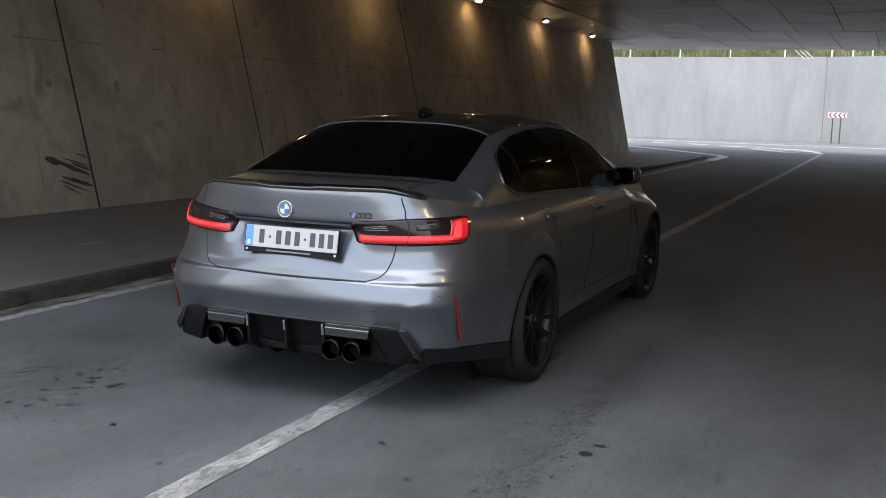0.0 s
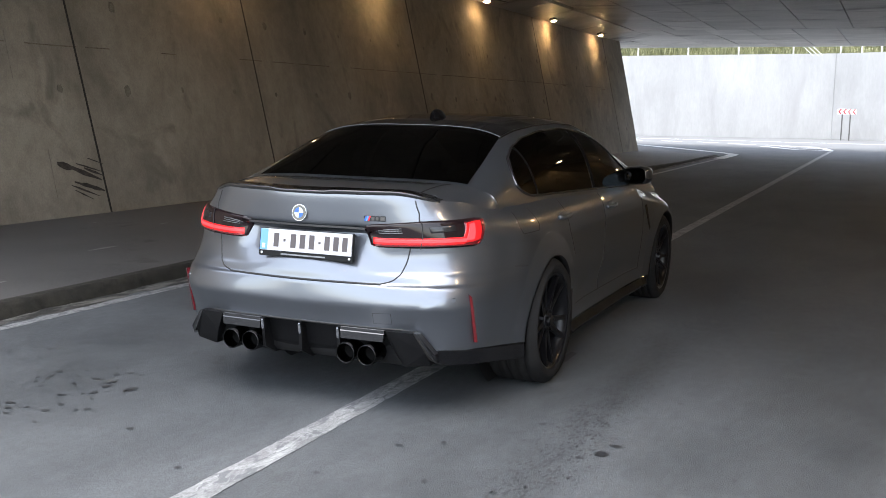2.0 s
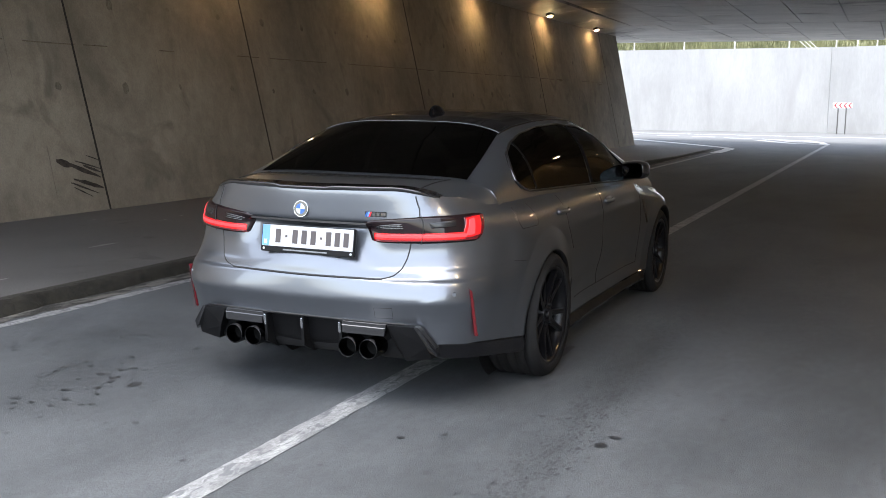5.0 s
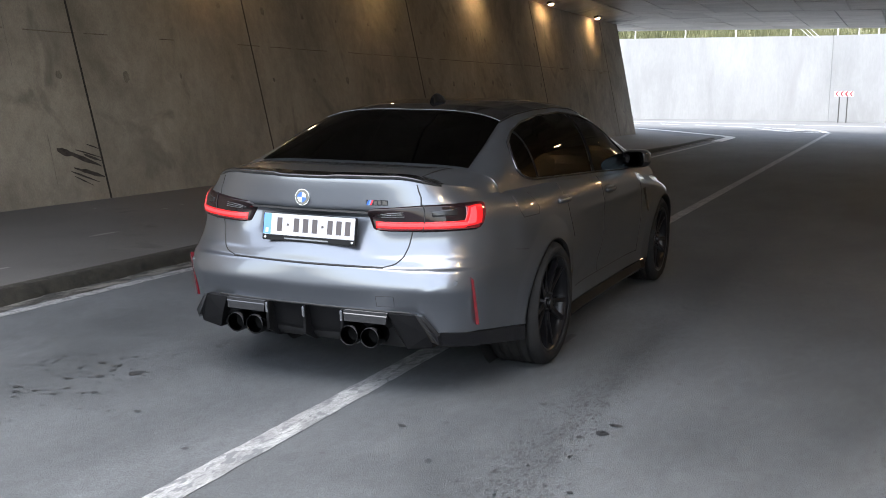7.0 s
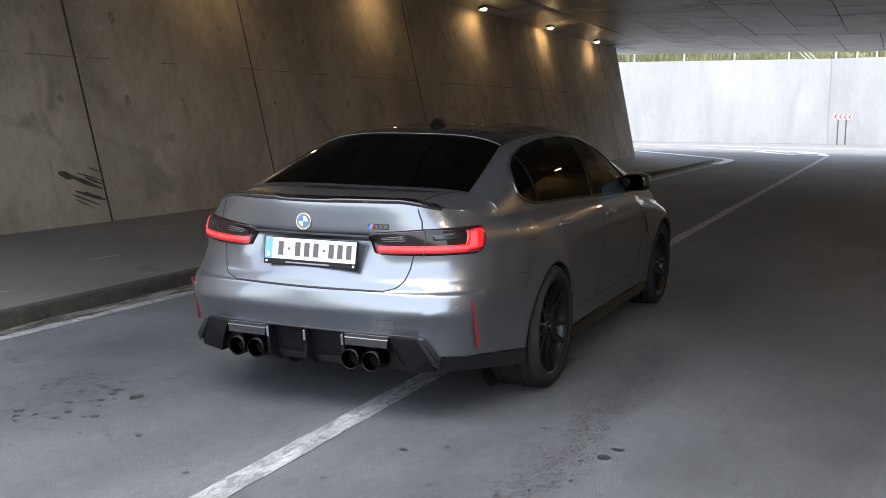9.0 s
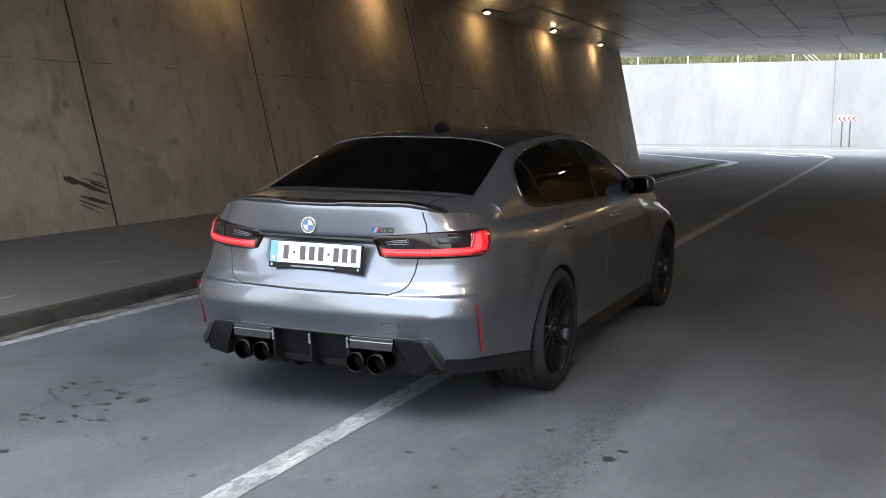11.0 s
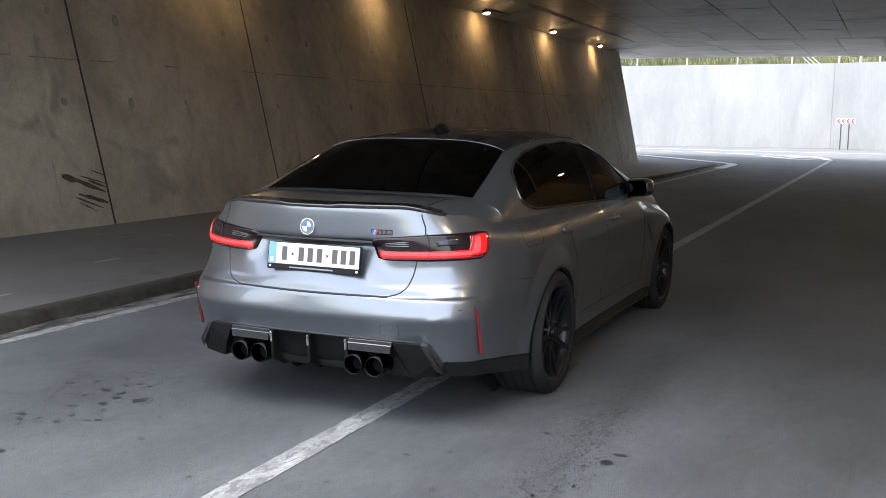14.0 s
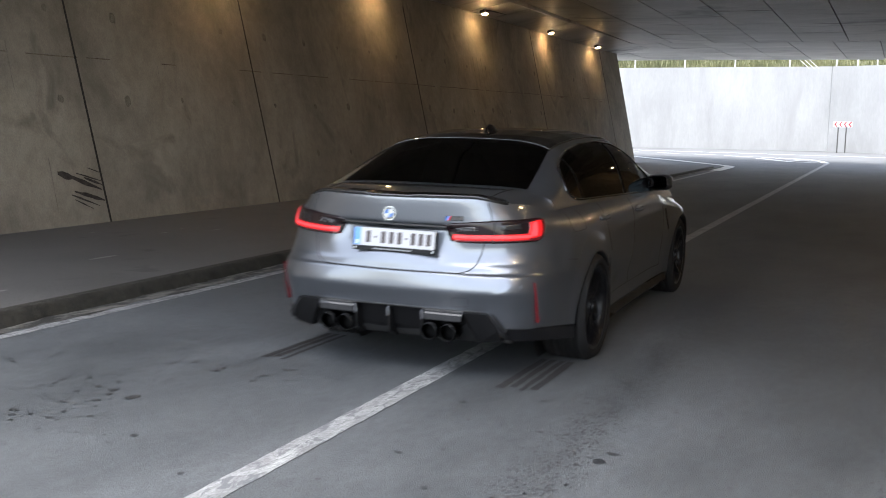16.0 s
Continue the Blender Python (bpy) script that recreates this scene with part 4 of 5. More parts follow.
def panel_gaps():
    lid = [(float(lid_edge(z)), z) for z in np.linspace(1.06, 0.664, 40)]
    for s in (1, -1):
        seam(lid, s, 0.0038)
        seam([(arc_of(0.36), 0.98), (arc_of(0.38), 0.80), (arc_of(0.46), 0.66)], s)
        seam([(arc_of(1.17), 0.965), (arc_of(1.17), 0.33)], s)
        seam([(arc_of(2.18), 0.93), (arc_of(2.22), 0.75), (arc_of(2.2), 0.33)], s)
        seam([(arc_of(0.62), 0.335), (arc_of(2.2), 0.335)], s)
        seam([(arc_of(-0.55), 0.715), (arc_of(-0.375), 0.70)], s, 0.0016)
    for s in (1, -1):
        tube("panel_gap", [Vector(deck(s * 0.67 / DECK_END, j)) + Vector((0, 0, 0.0005)) for j in np.linspace(0, 0.97, 30)], 0.0034, TRIM_BLACK, car)
    # thicker dark bar stands in for the shadow line below the lid
    seam([(-0.435, 0.663), (0.435, 0.663)], 1, 0.006)
    # fuel flap
    a0, a1 = arc_of(-0.42), arc_of(-0.16)
    seam([(a0 + 0.02, 0.975), (a0, 0.90), (a0 + 0.03, 0.865), (a1, 0.862), (a1 + 0.03, 0.895), (a1 - 0.01, 0.975)], 1, 0.0025, "fuel_flap_gap")
    # towing cover and sensors
    seam([(0.405, 0.525), (0.498, 0.528), (0.498, 0.475), (0.405, 0.472), (0.405, 0.525)], 1, 0.0015, "tow_cover_gap")
    for c in (-0.80, 0.80):
        p = on_ring([(c, 0.60)], 0.001)[0]
        bm = bmesh.new()
        bmesh.ops.create_cone(bm, cap_ends=True, segments=16, radius1=0.012, radius2=0.010, depth=0.006, matrix=Matrix.Translation(p) @ pose(0, 0, 0, 90, 0, 35 * c))
        part("parking_sensor", bm, CAR_PAINT, car)


panel_gaps()
for s in (1, -1):
    side_glass(s, -0.15, 0.10, "quarter_window")
    side_glass(s, 0.125, 1.10, "rear_side_window")
    side_glass(s, 1.17, 2.13, "front_side_window")


def window_trim():
    for s in (1, -1):
        top = [(y, float(lerp(y, WIN_TOP))) for y in np.linspace(-0.16, 2.14, 60)]
        low = [(y, float(lerp(y, WIN_LOW))) for y in np.linspace(2.14, -0.16, 50)]
        tube("window_trim", [(s * (cabin_yz(y, z) + 0.004), y, z) for y, z in top + low], 0.009, GLOSS_BLACK, car, closed=True)
        for y0, w in ((0.112, 0.010), (1.135, 0.026)):
            lo, hi = float(lerp(y0, WIN_LOW)), float(lerp(y0, WIN_TOP))
            def f(a, b):
                y, z = y0 + (a - 0.5) * 2 * w, lo + b * (hi - lo)
                return s * (cabin_yz(y, z) + 0.008), y, z
            surface("window_pillar", f, [0, 0.5, 1], np.linspace(0, 1, 12), SOOT, car)
        tube("roof_strip", [(s * 0.562, y, cabin_xy(0.562, y) + 0.001) for y in np.linspace(0.12, 1.7, 40)], 0.007, GLOSS_BLACK, car)
    tube("rear_window_trim", [(x, 0.135 + 0.02 * (1 - (x / 0.565) ** 2), cabin_xy(x, 0.135 + 0.02 * (1 - (x / 0.565) ** 2)) + 0.006) for x in np.linspace(-0.565, 0.565, 30)], 0.0022, DULL_TRIM, car)


window_trim()


def arch_lips():
    for s in (1, -1):
        for y0 in (0.0, AXLE_F):
            V, n = [], 60
            for k in range(n + 1):
                a = radians(-16 + 212 * k / n)
                y, z = y0 + ARCH_R * math.cos(a), 0.335 + ARCH_R * math.sin(a)
                w = float(half_width(y, z))
                for d, r in ((0.002, ARCH_R + 0.004), (0.004, ARCH_R), (-0.03, ARCH_R - 0.006), (-0.30, ARCH_R - 0.004)):
                    V.append((s * (w + d), y0 + r * math.cos(a), 0.335 + r * math.sin(a)))
            faces = grid_faces(n + 1, 4)
            mesh_object("wheel_arch", V, faces, SATIN_BLACK, car, "", True)
            V = [(s * 0.64, y0 + 0.37 * math.cos(t), 0.335 + 0.37 * math.sin(t)) for t in np.linspace(0, 2 * math.pi, 33)[:-1]]
            mesh_object("arch_liner", V, [tuple(range(32))], TRIM_BLACK, car)


arch_lips()


def patch(name, low, high, mat, parent, s, off, label="", nu=48, nv=10, narrow=0.957):
    """A lens on the body side: low and high are (arc, height) curves; its rim dips into the body."""
    def f(u, v):
        a = (float(lerp(u, [(p[0], p[1]) for p in low])), float(lerp(u, [(p[0], p[2]) for p in low])))
        b = (float(lerp(u, [(p[0], p[1]) for p in high])), float(lerp(u, [(p[0], p[2]) for p in high])))
        c, z = a[0] + (b[0] - a[0]) * v, a[1] + (b[1] - a[1]) * v
        e = min(u, 1 - u, v * 0.4, (1 - v) * 0.4)
        d = off * min(1.0, e / 0.03) - (0.004 if e <= 0 else 0)
        return tuple(on_ring([(s * c * narrow, z)], d)[0])
    us = np.concatenate([[0, 0.01, 0.025], np.linspace(0.05, 0.95, nu), [0.975, 0.99, 1]])
    vs = np.concatenate([[0, 0.03, 0.07], np.linspace(0.12, 0.88, nv), [0.93, 0.97, 1]])
    return surface(name, f, us, vs, mat, parent, label)


def tail_lights():
    for s in (1, -1):
        inner = patch("tail_light", [(0, 0.375, 0.842), (0.1, 0.42, 0.832), (0.5, 0.66, 0.832), (0.9, 0.90, 0.84), (1, 0.935, 0.855)],
                      [(0, 0.335, 0.925), (0.1, 0.40, 0.945), (0.5, 0.68, 0.966), (0.9, 0.97, 0.977), (1, 1.035, 0.972)], LENS_DARK, car, s, 0.010, "smoked tail light with a glowing red band")
        patch("red_band", [(0, 0.385, 0.838), (1, 0.93, 0.850)], [(0, 0.38, 0.856), (0.8, 0.83, 0.857), (1, 0.955, 0.868)], LENS_RED, inner, s, 0.0125)
        # fade of the lamp's glow is built in: bright cores over dimmer strips
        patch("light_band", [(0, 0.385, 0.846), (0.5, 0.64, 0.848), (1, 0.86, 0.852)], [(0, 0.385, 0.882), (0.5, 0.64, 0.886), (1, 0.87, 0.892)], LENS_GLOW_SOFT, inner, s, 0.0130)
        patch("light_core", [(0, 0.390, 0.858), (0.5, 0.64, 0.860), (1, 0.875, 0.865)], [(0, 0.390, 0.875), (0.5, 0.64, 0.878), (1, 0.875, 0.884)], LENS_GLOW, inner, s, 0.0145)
        patch("outer_lens", [(0, 0.82, 0.846), (0.5, 0.90, 0.850), (1, 0.94, 0.862)], [(0, 0.88, 0.962), (0.5, 0.96, 0.970), (1, 1.028, 0.968)], LENS_RED, inner, s, 0.0115)
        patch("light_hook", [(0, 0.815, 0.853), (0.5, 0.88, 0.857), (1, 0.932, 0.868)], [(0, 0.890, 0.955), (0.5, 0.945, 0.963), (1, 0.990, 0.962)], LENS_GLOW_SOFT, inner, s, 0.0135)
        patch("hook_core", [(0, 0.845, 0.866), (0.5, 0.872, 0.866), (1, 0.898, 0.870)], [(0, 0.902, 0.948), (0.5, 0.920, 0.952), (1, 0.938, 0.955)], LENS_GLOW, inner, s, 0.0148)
        patch("reverse_lamp", [(0, 0.41, 0.898), (1, 0.55, 0.905)], [(0, 0.41, 0.918), (1, 0.55, 0.932)], LENS_CLEAR, inner, s, 0.0125, nu=6, nv=4)
        patch("indicator", [(0, 0.69, 0.905), (1, 0.82, 0.912)], [(0, 0.69, 0.937), (1, 0.83, 0.947)], LENS_CLEAR, inner, s, 0.0125, nu=6, nv=4)
        for q in range(3):
            patch("lens_rib", [(0, 0.43, 0.901 + q * 0.009), (1, 0.56, 0.906 + q * 0.010)], [(0, 0.43, 0.904 + q * 0.009), (1, 0.56, 0.909 + q * 0.010)], DULL_TRIM, inner, s, 0.0135, nu=4, nv=2)
        tube("lamp_gap", on_ring(fine([(s * 0.605, 0.832), (s * 0.643, 0.966)]), 0.0125), 0.0025, TRIM_BLACK, inner)
        lo, hi = on_ring([(s * 0.922, 0.382)], 0.004)[0], on_ring([(s * 0.876, 0.624)], 0.004)[0]
        side, out = np.array([s * 0.006, 0.005, 0.0]), np.array([s * 0.010, -0.012, 0.0])
        bar = [lo - side, lo + side + out * 0.2, hi + side * 0.9 + [0, 0, -0.012], hi - side * 0.9]
        prism("side_reflector", [tuple(p + out * 1.1) for p in bar][::s], tuple(-4 * out), REFLECTOR, car, "slim red reflector")


tail_lights()


def spoiler():
    V, n = [], 61
    for k in range(n):
        t = -1 + 2 * k / (n - 1)
        x = t * 0.645
        yr, zr = rear_contour_y(x)
        h = 0.000 + 0.013 * (1 - smooth(0.85, 1.0, abs(t)))
        h -= 0.006 * (1 - smooth(0.20, 0.26, abs(t)))
        for dy, dz in ((0.12, -0.004), (0.075, 0.012 + h * 0.3), (0.0, 0.003 + h), (-0.010, 0.004 + h), (-0.014, h - 0.003), (-0.002, -0.016), (0.03, -0.02)):
            V.append((x, yr + 0.006 + dy, zr + dz + (0.006 * (1 - t * t) if dy > 0.05 else 0)))
    mesh_object("boot_spoiler", V, grid_faces(n, 7), GLOSS_BLACK, car, "gloss black boot lip spoiler", True)


spoiler()


def lathe(profile, axis="x", n=48):
    """(r, a) points turned about the x axis."""
    V = []
    for k in range(n):
        t = 2 * math.pi * k / n
        V += [(a, r * math.cos(t), r * math.sin(t)) for r, a in profile]
    m = len(profile)
    F = [(k * m + j, ((k + 1) % n) * m + j, ((k + 1) % n) * m + j + 1, k * m + j + 1) for k in range(n) for j in range(m - 1)]
    return V, F


def wheel(name, s, radius, rim_r, width):
    """A wheel about its own centre; s 1: outer face to +x."""
    w = tagged(new(name), "black ten-spoke alloy wheel")
    h = width / 2
    g = radius - 0.007
    prof = [(rim_r, -h + 0.02), (rim_r + 0.01, -h + 0.004), (rim_r + 0.05, -h - 0.004), (radius - 0.03, -h + 0.002), (radius - 0.008, -h + 0.018), (radius, -h + 0.035)]
    for x in (-0.55, -0.18, 0.18, 0.55):
        prof += [(radius, h * x - 0.008), (g, h * x - 0.006), (g, h * x + 0.006), (radius, h * x + 0.008)]
    prof += [(radius, h - 0.035), (radius - 0.008, h - 0.018), (radius - 0.03, h - 0.002), (rim_r + 0.05, h + 0.004), (rim_r + 0.01, h - 0.004), (rim_r, h - 0.02)]
    V, F = lathe(prof, n=72)
    mesh_object("tyre", V, F, TYRE, w, "", True)
    V, F = lathe([(rim_r + 0.006, -s * (h - 0.03)), (rim_r - 0.012, -s * (h - 0.05)), (rim_r - 0.03, -s * 0.03), (rim_r - 0.022, s * (h - 0.05)), (rim_r - 0.004, s * (h - 0.012)), (rim_r + 0.010, s * (h - 0.006)), (rim_r + 0.012, s * (h - 0.018))], n=64)
    mesh_object("rim", V, F, RIM, w, "", True)
    for k in range(10):
        a = 2 * math.pi * k / 10 + (0.10 if k % 2 else -0.10)
        bm = bmesh.new()
        secs = [(0.055, 0.022, h - 0.045, 0.05), (0.12, 0.016, h - 0.040, 0.04), (0.19, 0.012, h - 0.030, 0.032), (rim_r - 0.008, 0.014, h - 0.020, 0.03)]
        rows = []
        for r, hw, top, d in secs:
            rows.append([bm.verts.new(v) for v in ((s * top, r, -hw), (s * (top + 0.004), r, 0), (s * top, r, hw), (s * (top - d), r, hw * 0.8), (s * (top - d), r, -hw * 0.8))])
        for p, q in zip(rows, rows[1:]):
            for j in range(5):
                bm.faces.new((p[j], p[(j + 1) % 5], q[(j + 1) % 5], q[j]))
        bmesh.ops.recalc_face_normals(bm, faces=bm.faces)
        bmesh.ops.rotate(bm, verts=bm.verts, matrix=Matrix.Rotation(a, 3, "X"))
        part("spoke", bm, RIM, w)
    bm = bmesh.new()
    bmesh.ops.create_cone(bm, cap_ends=True, segments=24, radius1=0.075, radius2=0.062, depth=0.05, matrix=Matrix.Translation((s * (h - 0.062), 0, 0)) @ pose(0, 0, 0, 0, 90 * s, 0))
    bmesh.ops.create_cone(bm, cap_ends=True, segments=20, radius1=0.034, radius2=0.030, depth=0.02, matrix=Matrix.Translation((s * (h - 0.03), 0, 0)) @ pose(0, 0, 0, 0, 90 * s, 0))
    part("hub", bm, RIM, w)
    for k in range(5):
        a = 2 * math.pi * k / 5
        bm = bmesh.new()
        bmesh.ops.create_cone(bm, cap_ends=True, segments=6, radius1=0.010, radius2=0.009, depth=0.02, matrix=Matrix.Translation((s * (h - 0.032), 0.052 * math.cos(a), 0.052 * math.sin(a))) @ pose(0, 0, 0, 0, 90, 0))
        part("wheel_bolt", bm, RIM, w)
    V, F = lathe([(0.06, s * 0.02), (0.185, s * 0.02), (0.187, s * 0.0), (0.185, -s * 0.015), (0.06, -s * 0.015)], n=48)
    mesh_object("brake_disc", V, F, DISC, w, "", True)
    return w


WHEELS = []
for nm, s, y0, rad, rim, wid, hx in (("rear_wheel", 1, 0.0, 0.345, 0.262, 0.295, 0.815), ("rear_wheel", -1, 0.0, 0.345, 0.262, 0.295, 0.815), ("front_wheel", 1, AXLE_F, 0.338, 0.25, 0.275, 0.808), ("front_wheel", -1, AXLE_F, 0.338, 0.25, 0.275, 0.808)):
    wh = wheel(nm, s, rad, rim, wid)
    wh.parent = car
    wh.location = (s * hx, y0, rad)
    WHEELS.append((wh, s * hx, y0, rad))
    cal = part("brake_caliper", box_bm(0.05, 0.10, 0.20, pose(s * (hx + 0.0), y0 + 0.15, rad + 0.02), 0.02), CALIPER, car)


def diffuser():
    d = part("diffuser", box_bm(1.10, 0.20, 0.16, pose(0, -0.90, 0.345), 0.02), SATIN_BLACK, car, "satin black rear diffuser")
    # sloping back plate between the pipes
    V = []
    for x in np.linspace(-0.62, 0.62, 21):
        yb, _ = ring(np.array(abs(x) + 1e-3), np.array(0.45))[1], 0
        for z, dy in ((0.452, 0.012), (0.435, 0.02), (0.41, 0.035), (0.34, 0.05), (0.285, 0.085), (0.262, 0.20), (0.24, 0.5)):
            V.append((x, float(yb) + dy + (0.05 if abs(x) > 0.55 and z < 0.32 else 0), z))
    mesh_object("back_plate", V, grid_faces(21, 7), SATIN_BLACK, d, "", True)
    for x in (-0.215, 0.0, 0.215):
        prism("fin", [(x - 0.008, -1.085, 0.445), (x - 0.008, -1.075, 0.30), (x - 0.008, -0.98, 0.252), (x - 0.008, -0.90, 0.25), (x - 0.008, -0.95, 0.445)], (0.016, 0, 0), SATIN_BLACK, d)
        part("fin_cap", box_bm(0.014, 0.02, 0.055, pose(x, -1.083, 0.415, 8, 0, 0), 0.003), CHROME, d)
    for s in (1, -1):
        prism("gloss_panel", [(s * 0.228, -1.0875, 0.446), (s * 0.46, -1.0795, 0.446), (s * 0.455, -1.082, 0.392), (s * 0.232, -1.090, 0.392)][::s], (0, 0.03, 0), GLOSS_BLACK, d)
        edge = [(s * 0.228, -1.091, 0.428), (s * 0.46, -1.083, 0.428), (s * 0.46, -1.070, 0.447), (s * 0.228, -1.078, 0.447)]
        prism("panel_edge", edge[::s], (0, 0.012, 0), GLOSS_BLACK, d)
        V = [(s * 0.465, -1.075, 0.445), (s * 0.60, -1.06, 0.445), (s * 0.66, -1.035, 0.35), (s * 0.672, -1.00, 0.285), (s * 0.545, -1.02, 0.268), (s * 0.505, -1.06, 0.35)]
        prism("side_pod", V if s > 0 else V[::-1], (0, 0.12, 0), SATIN_BLACK, d)
        V = [(s * 0.60, -1.058, 0.447), (s * 0.625, -1.05, 0.44), (s * 0.70, -1.02, 0.345), (s * 0.70, -1.0, 0.30), (s * 0.675, -1.03, 0.32)]
        prism("corner_trim", V if s > 0 else V[::-1], (0, 0.04, 0), GLOSS_BLACK, d)
        # splitter below the corner
        c = np.linspace(0.62, 1.42, 30)
        V = []
        for cc in c:
            p = ring(np.array(s * cc), np.array(0.27))
            zt = float(lerp(cc, [(0.62, 0.292), (0.96, 0.270), (1.42, 0.226)]))
            zu = zt + 0.012 + 0.056 * float(smooth(0.66, 0.72, cc))
            u = ring(np.array(s * cc), np.array(zu))
            q = np.array([p[0] * 1.005, p[1] - 0.012 * (1 - smooth(0.8, 1.1, cc)), 0])
            back = 0.010 * (1 - float(smooth(0.8, 1.1, cc)))
            V += [(u[0] * 0.985, u[1] + 0.02, zu + 0.003), (u[0] * 1.009, u[1] - back, zu), (q[0] * 1.010, q[1], zt + 0.002), (q[0] * 1.006, q[1], zt - 0.006), (q[0] * 0.9, q[1] + 0.05, zt - 0.012)]
        mesh_object("splitter", V, grid_faces(30, 5), ROOF_BLACK, d)
        for x in (0.272, 0.386):
            V, F = lathe([(0.030, 0.12), (0.044, 0.03), (0.0445, 0.004), (0.0475, 0.0), (0.0505, 0.005), (0.050, 0.16)], n=40)
            V = [(s * x + b, -1.118 + a, 0.327 + c) for a, b, c in V]
            pipe = mesh_object("exhaust_pipe", V, F, EXHAUST, car, "round dark steel exhaust tip", True)
            V = [(s * x + 0.040 * math.cos(t), -1.05, 0.327 + 0.040 * math.sin(t)) for t in np.linspace(0, 2 * math.pi, 25)[:-1]]
            mesh_object("pipe_inside", V, [tuple(range(24))], SOOT, pipe)
    part("underbody", box_bm(1.26, 4.1, 0.12, pose(0, 1.4, 0.25), 0.03), TRIM_BLACK, car)


diffuser()


def bumper_edge():
    pts = [(x, float(bumper_low(x))) for x in np.linspace(-0.69, 0.69, 70)]
    tube("bumper_edge", on_ring(pts, -0.004), 0.008, TRIM_BLACK, car)


bumper_edge()


def side_details():
    for s in (1, -1):
        for y, z in ((0.30, 0.885), (1.33, 0.862)):
            w = float(half_width(y, z))
            cup = bmesh.new()
            bmesh.ops.create_uvsphere(cup, u_segments=20, v_segments=10, radius=1, matrix=Matrix.Translation((s * (w - 0.004), y, z)) @ Matrix.Diagonal((0.010, 0.092, 0.042, 1)))
            h = part("door_handle", cup, CAR_PAINT, car, "", True)
            V = []
            for k in range(11):
                t = -1 + 2 * k / 10
                for a in range(6):
                    an = 2 * math.pi * a / 6
                    V.append((s * (w + 0.026 - 0.018 * abs(t) ** 3 + 0.010 * math.cos(an)), y + t * 0.105, z + 0.010 + 0.014 * math.sin(an)))
            mesh_object("grip", V, [(i * 6 + j, (i + 1) * 6 + j, (i + 1) * 6 + (j + 1) % 6, i * 6 + (j + 1) % 6) for i in range(10) for j in range(6)] + [tuple(range(6)), tuple(range(60, 66))], CAR_PAINT, h, "", True)
        # door mirror: cap, base and glass
        n, V = 3.2, []
        nu, nv = 28, 15
        for i in range(nu):
            for j in range(nv):
                a, b = 2 * math.pi * i / nu, -math.pi / 2 + math.pi * j / (nv - 1)
                pw = lambda q: math.copysign(abs(q) ** (2 / n), q)
                p = Vector((0.108 * pw(math.cos(b)) * pw(math.cos(a)), 0.075 * pw(math.sin(b)), 0.068 * pw(math.cos(b)) * pw(math.sin(a))))
                k = 1 - 0.35 * max(0.0, p.y / 0.075) ** 2
                V.append(pose(s * 0.922, 1.985, 1.036, 0, -4 * s, -12 * s) @ Vector((p.x * k, p.y, p.z * k)))
        F = [(i * nv + j, ((i + 1) % nu) * nv + j, ((i + 1) % nu) * nv + j + 1, i * nv + j + 1) for i in range(nu) for j in range(nv - 1)]
        mir = mesh_object("door_mirror", V, F, GLOSS_BLACK, car, "gloss black door mirror", True)
        part("foot", box_bm(0.14, 0.07, 0.03, pose(s * 0.83, 2.02, 0.985, 0, -20 * s, 0), 0.012), GLOSS_BLACK, mir)
        G = []
        for i in range(28):
            a = 2 * math.pi * i / 28
            pw = lambda q: math.copysign(abs(q) ** (2 / 3.5), q)
            G.append(pose(s * 0.918, 1.905, 1.036, 0, -4 * s, -21 * s) @ Vector((0.088 * pw(math.cos(a)), 0, 0.054 * pw(math.sin(a)))))
        mesh_object("mirror_glass", G, [tuple(range(28))], MIRROR, mir)
        # fender vent
        V = on_ring([(s * arc_of(2.26), 0.80), (s * arc_of(2.33), 0.80), (s * arc_of(2.42), 0.62), (s * arc_of(2.40), 0.60)], 0.004)
        mesh_object("fender_vent", V, [(0, 1, 2, 3)], GLOSS_BLACK, car)
        # black sill blade
        c0, c1 = arc_of(0.40), arc_of(2.42)
        V = []
        for cc in np.linspace(c0, c1, 24):
            p = ring(np.array(s * cc), np.array(0.22))
            for dx, z in ((-0.03, 0.265), (0.012, 0.235), (0.03, 0.185), (0.02, 0.165), (-0.10, 0.16)):
                V.append((p[0] + s * dx, p[1], z))
        mesh_object("sill_blade", V, grid_faces(24, 5), ROOF_BLACK, car)
    # roof aerial
    V = []
    for k in range(9):
        t = k / 8
        y, h, w = 0.62 - 0.19 * t, 0.012 + 0.043 * math.sin(math.pi * min(1, t * 0.8)) ** 0.8, 0.042 * math.sin(math.pi * (0.15 + 0.75 * t))
        z0 = cabin_xy(0, y) - 0.002
        V += [(-w, y, z0), (-w * 0.4, y, z0 + h * 0.8), (0, y, z0 + h), (w * 0.4, y, z0 + h * 0.8), (w, y, z0)]
    mesh_object("roof_aerial", V, grid_faces(9, 5) + [(0, 1, 2, 3, 4), (40, 41, 42, 43, 44)], ROOF_BLACK, car, "", True)


side_details()


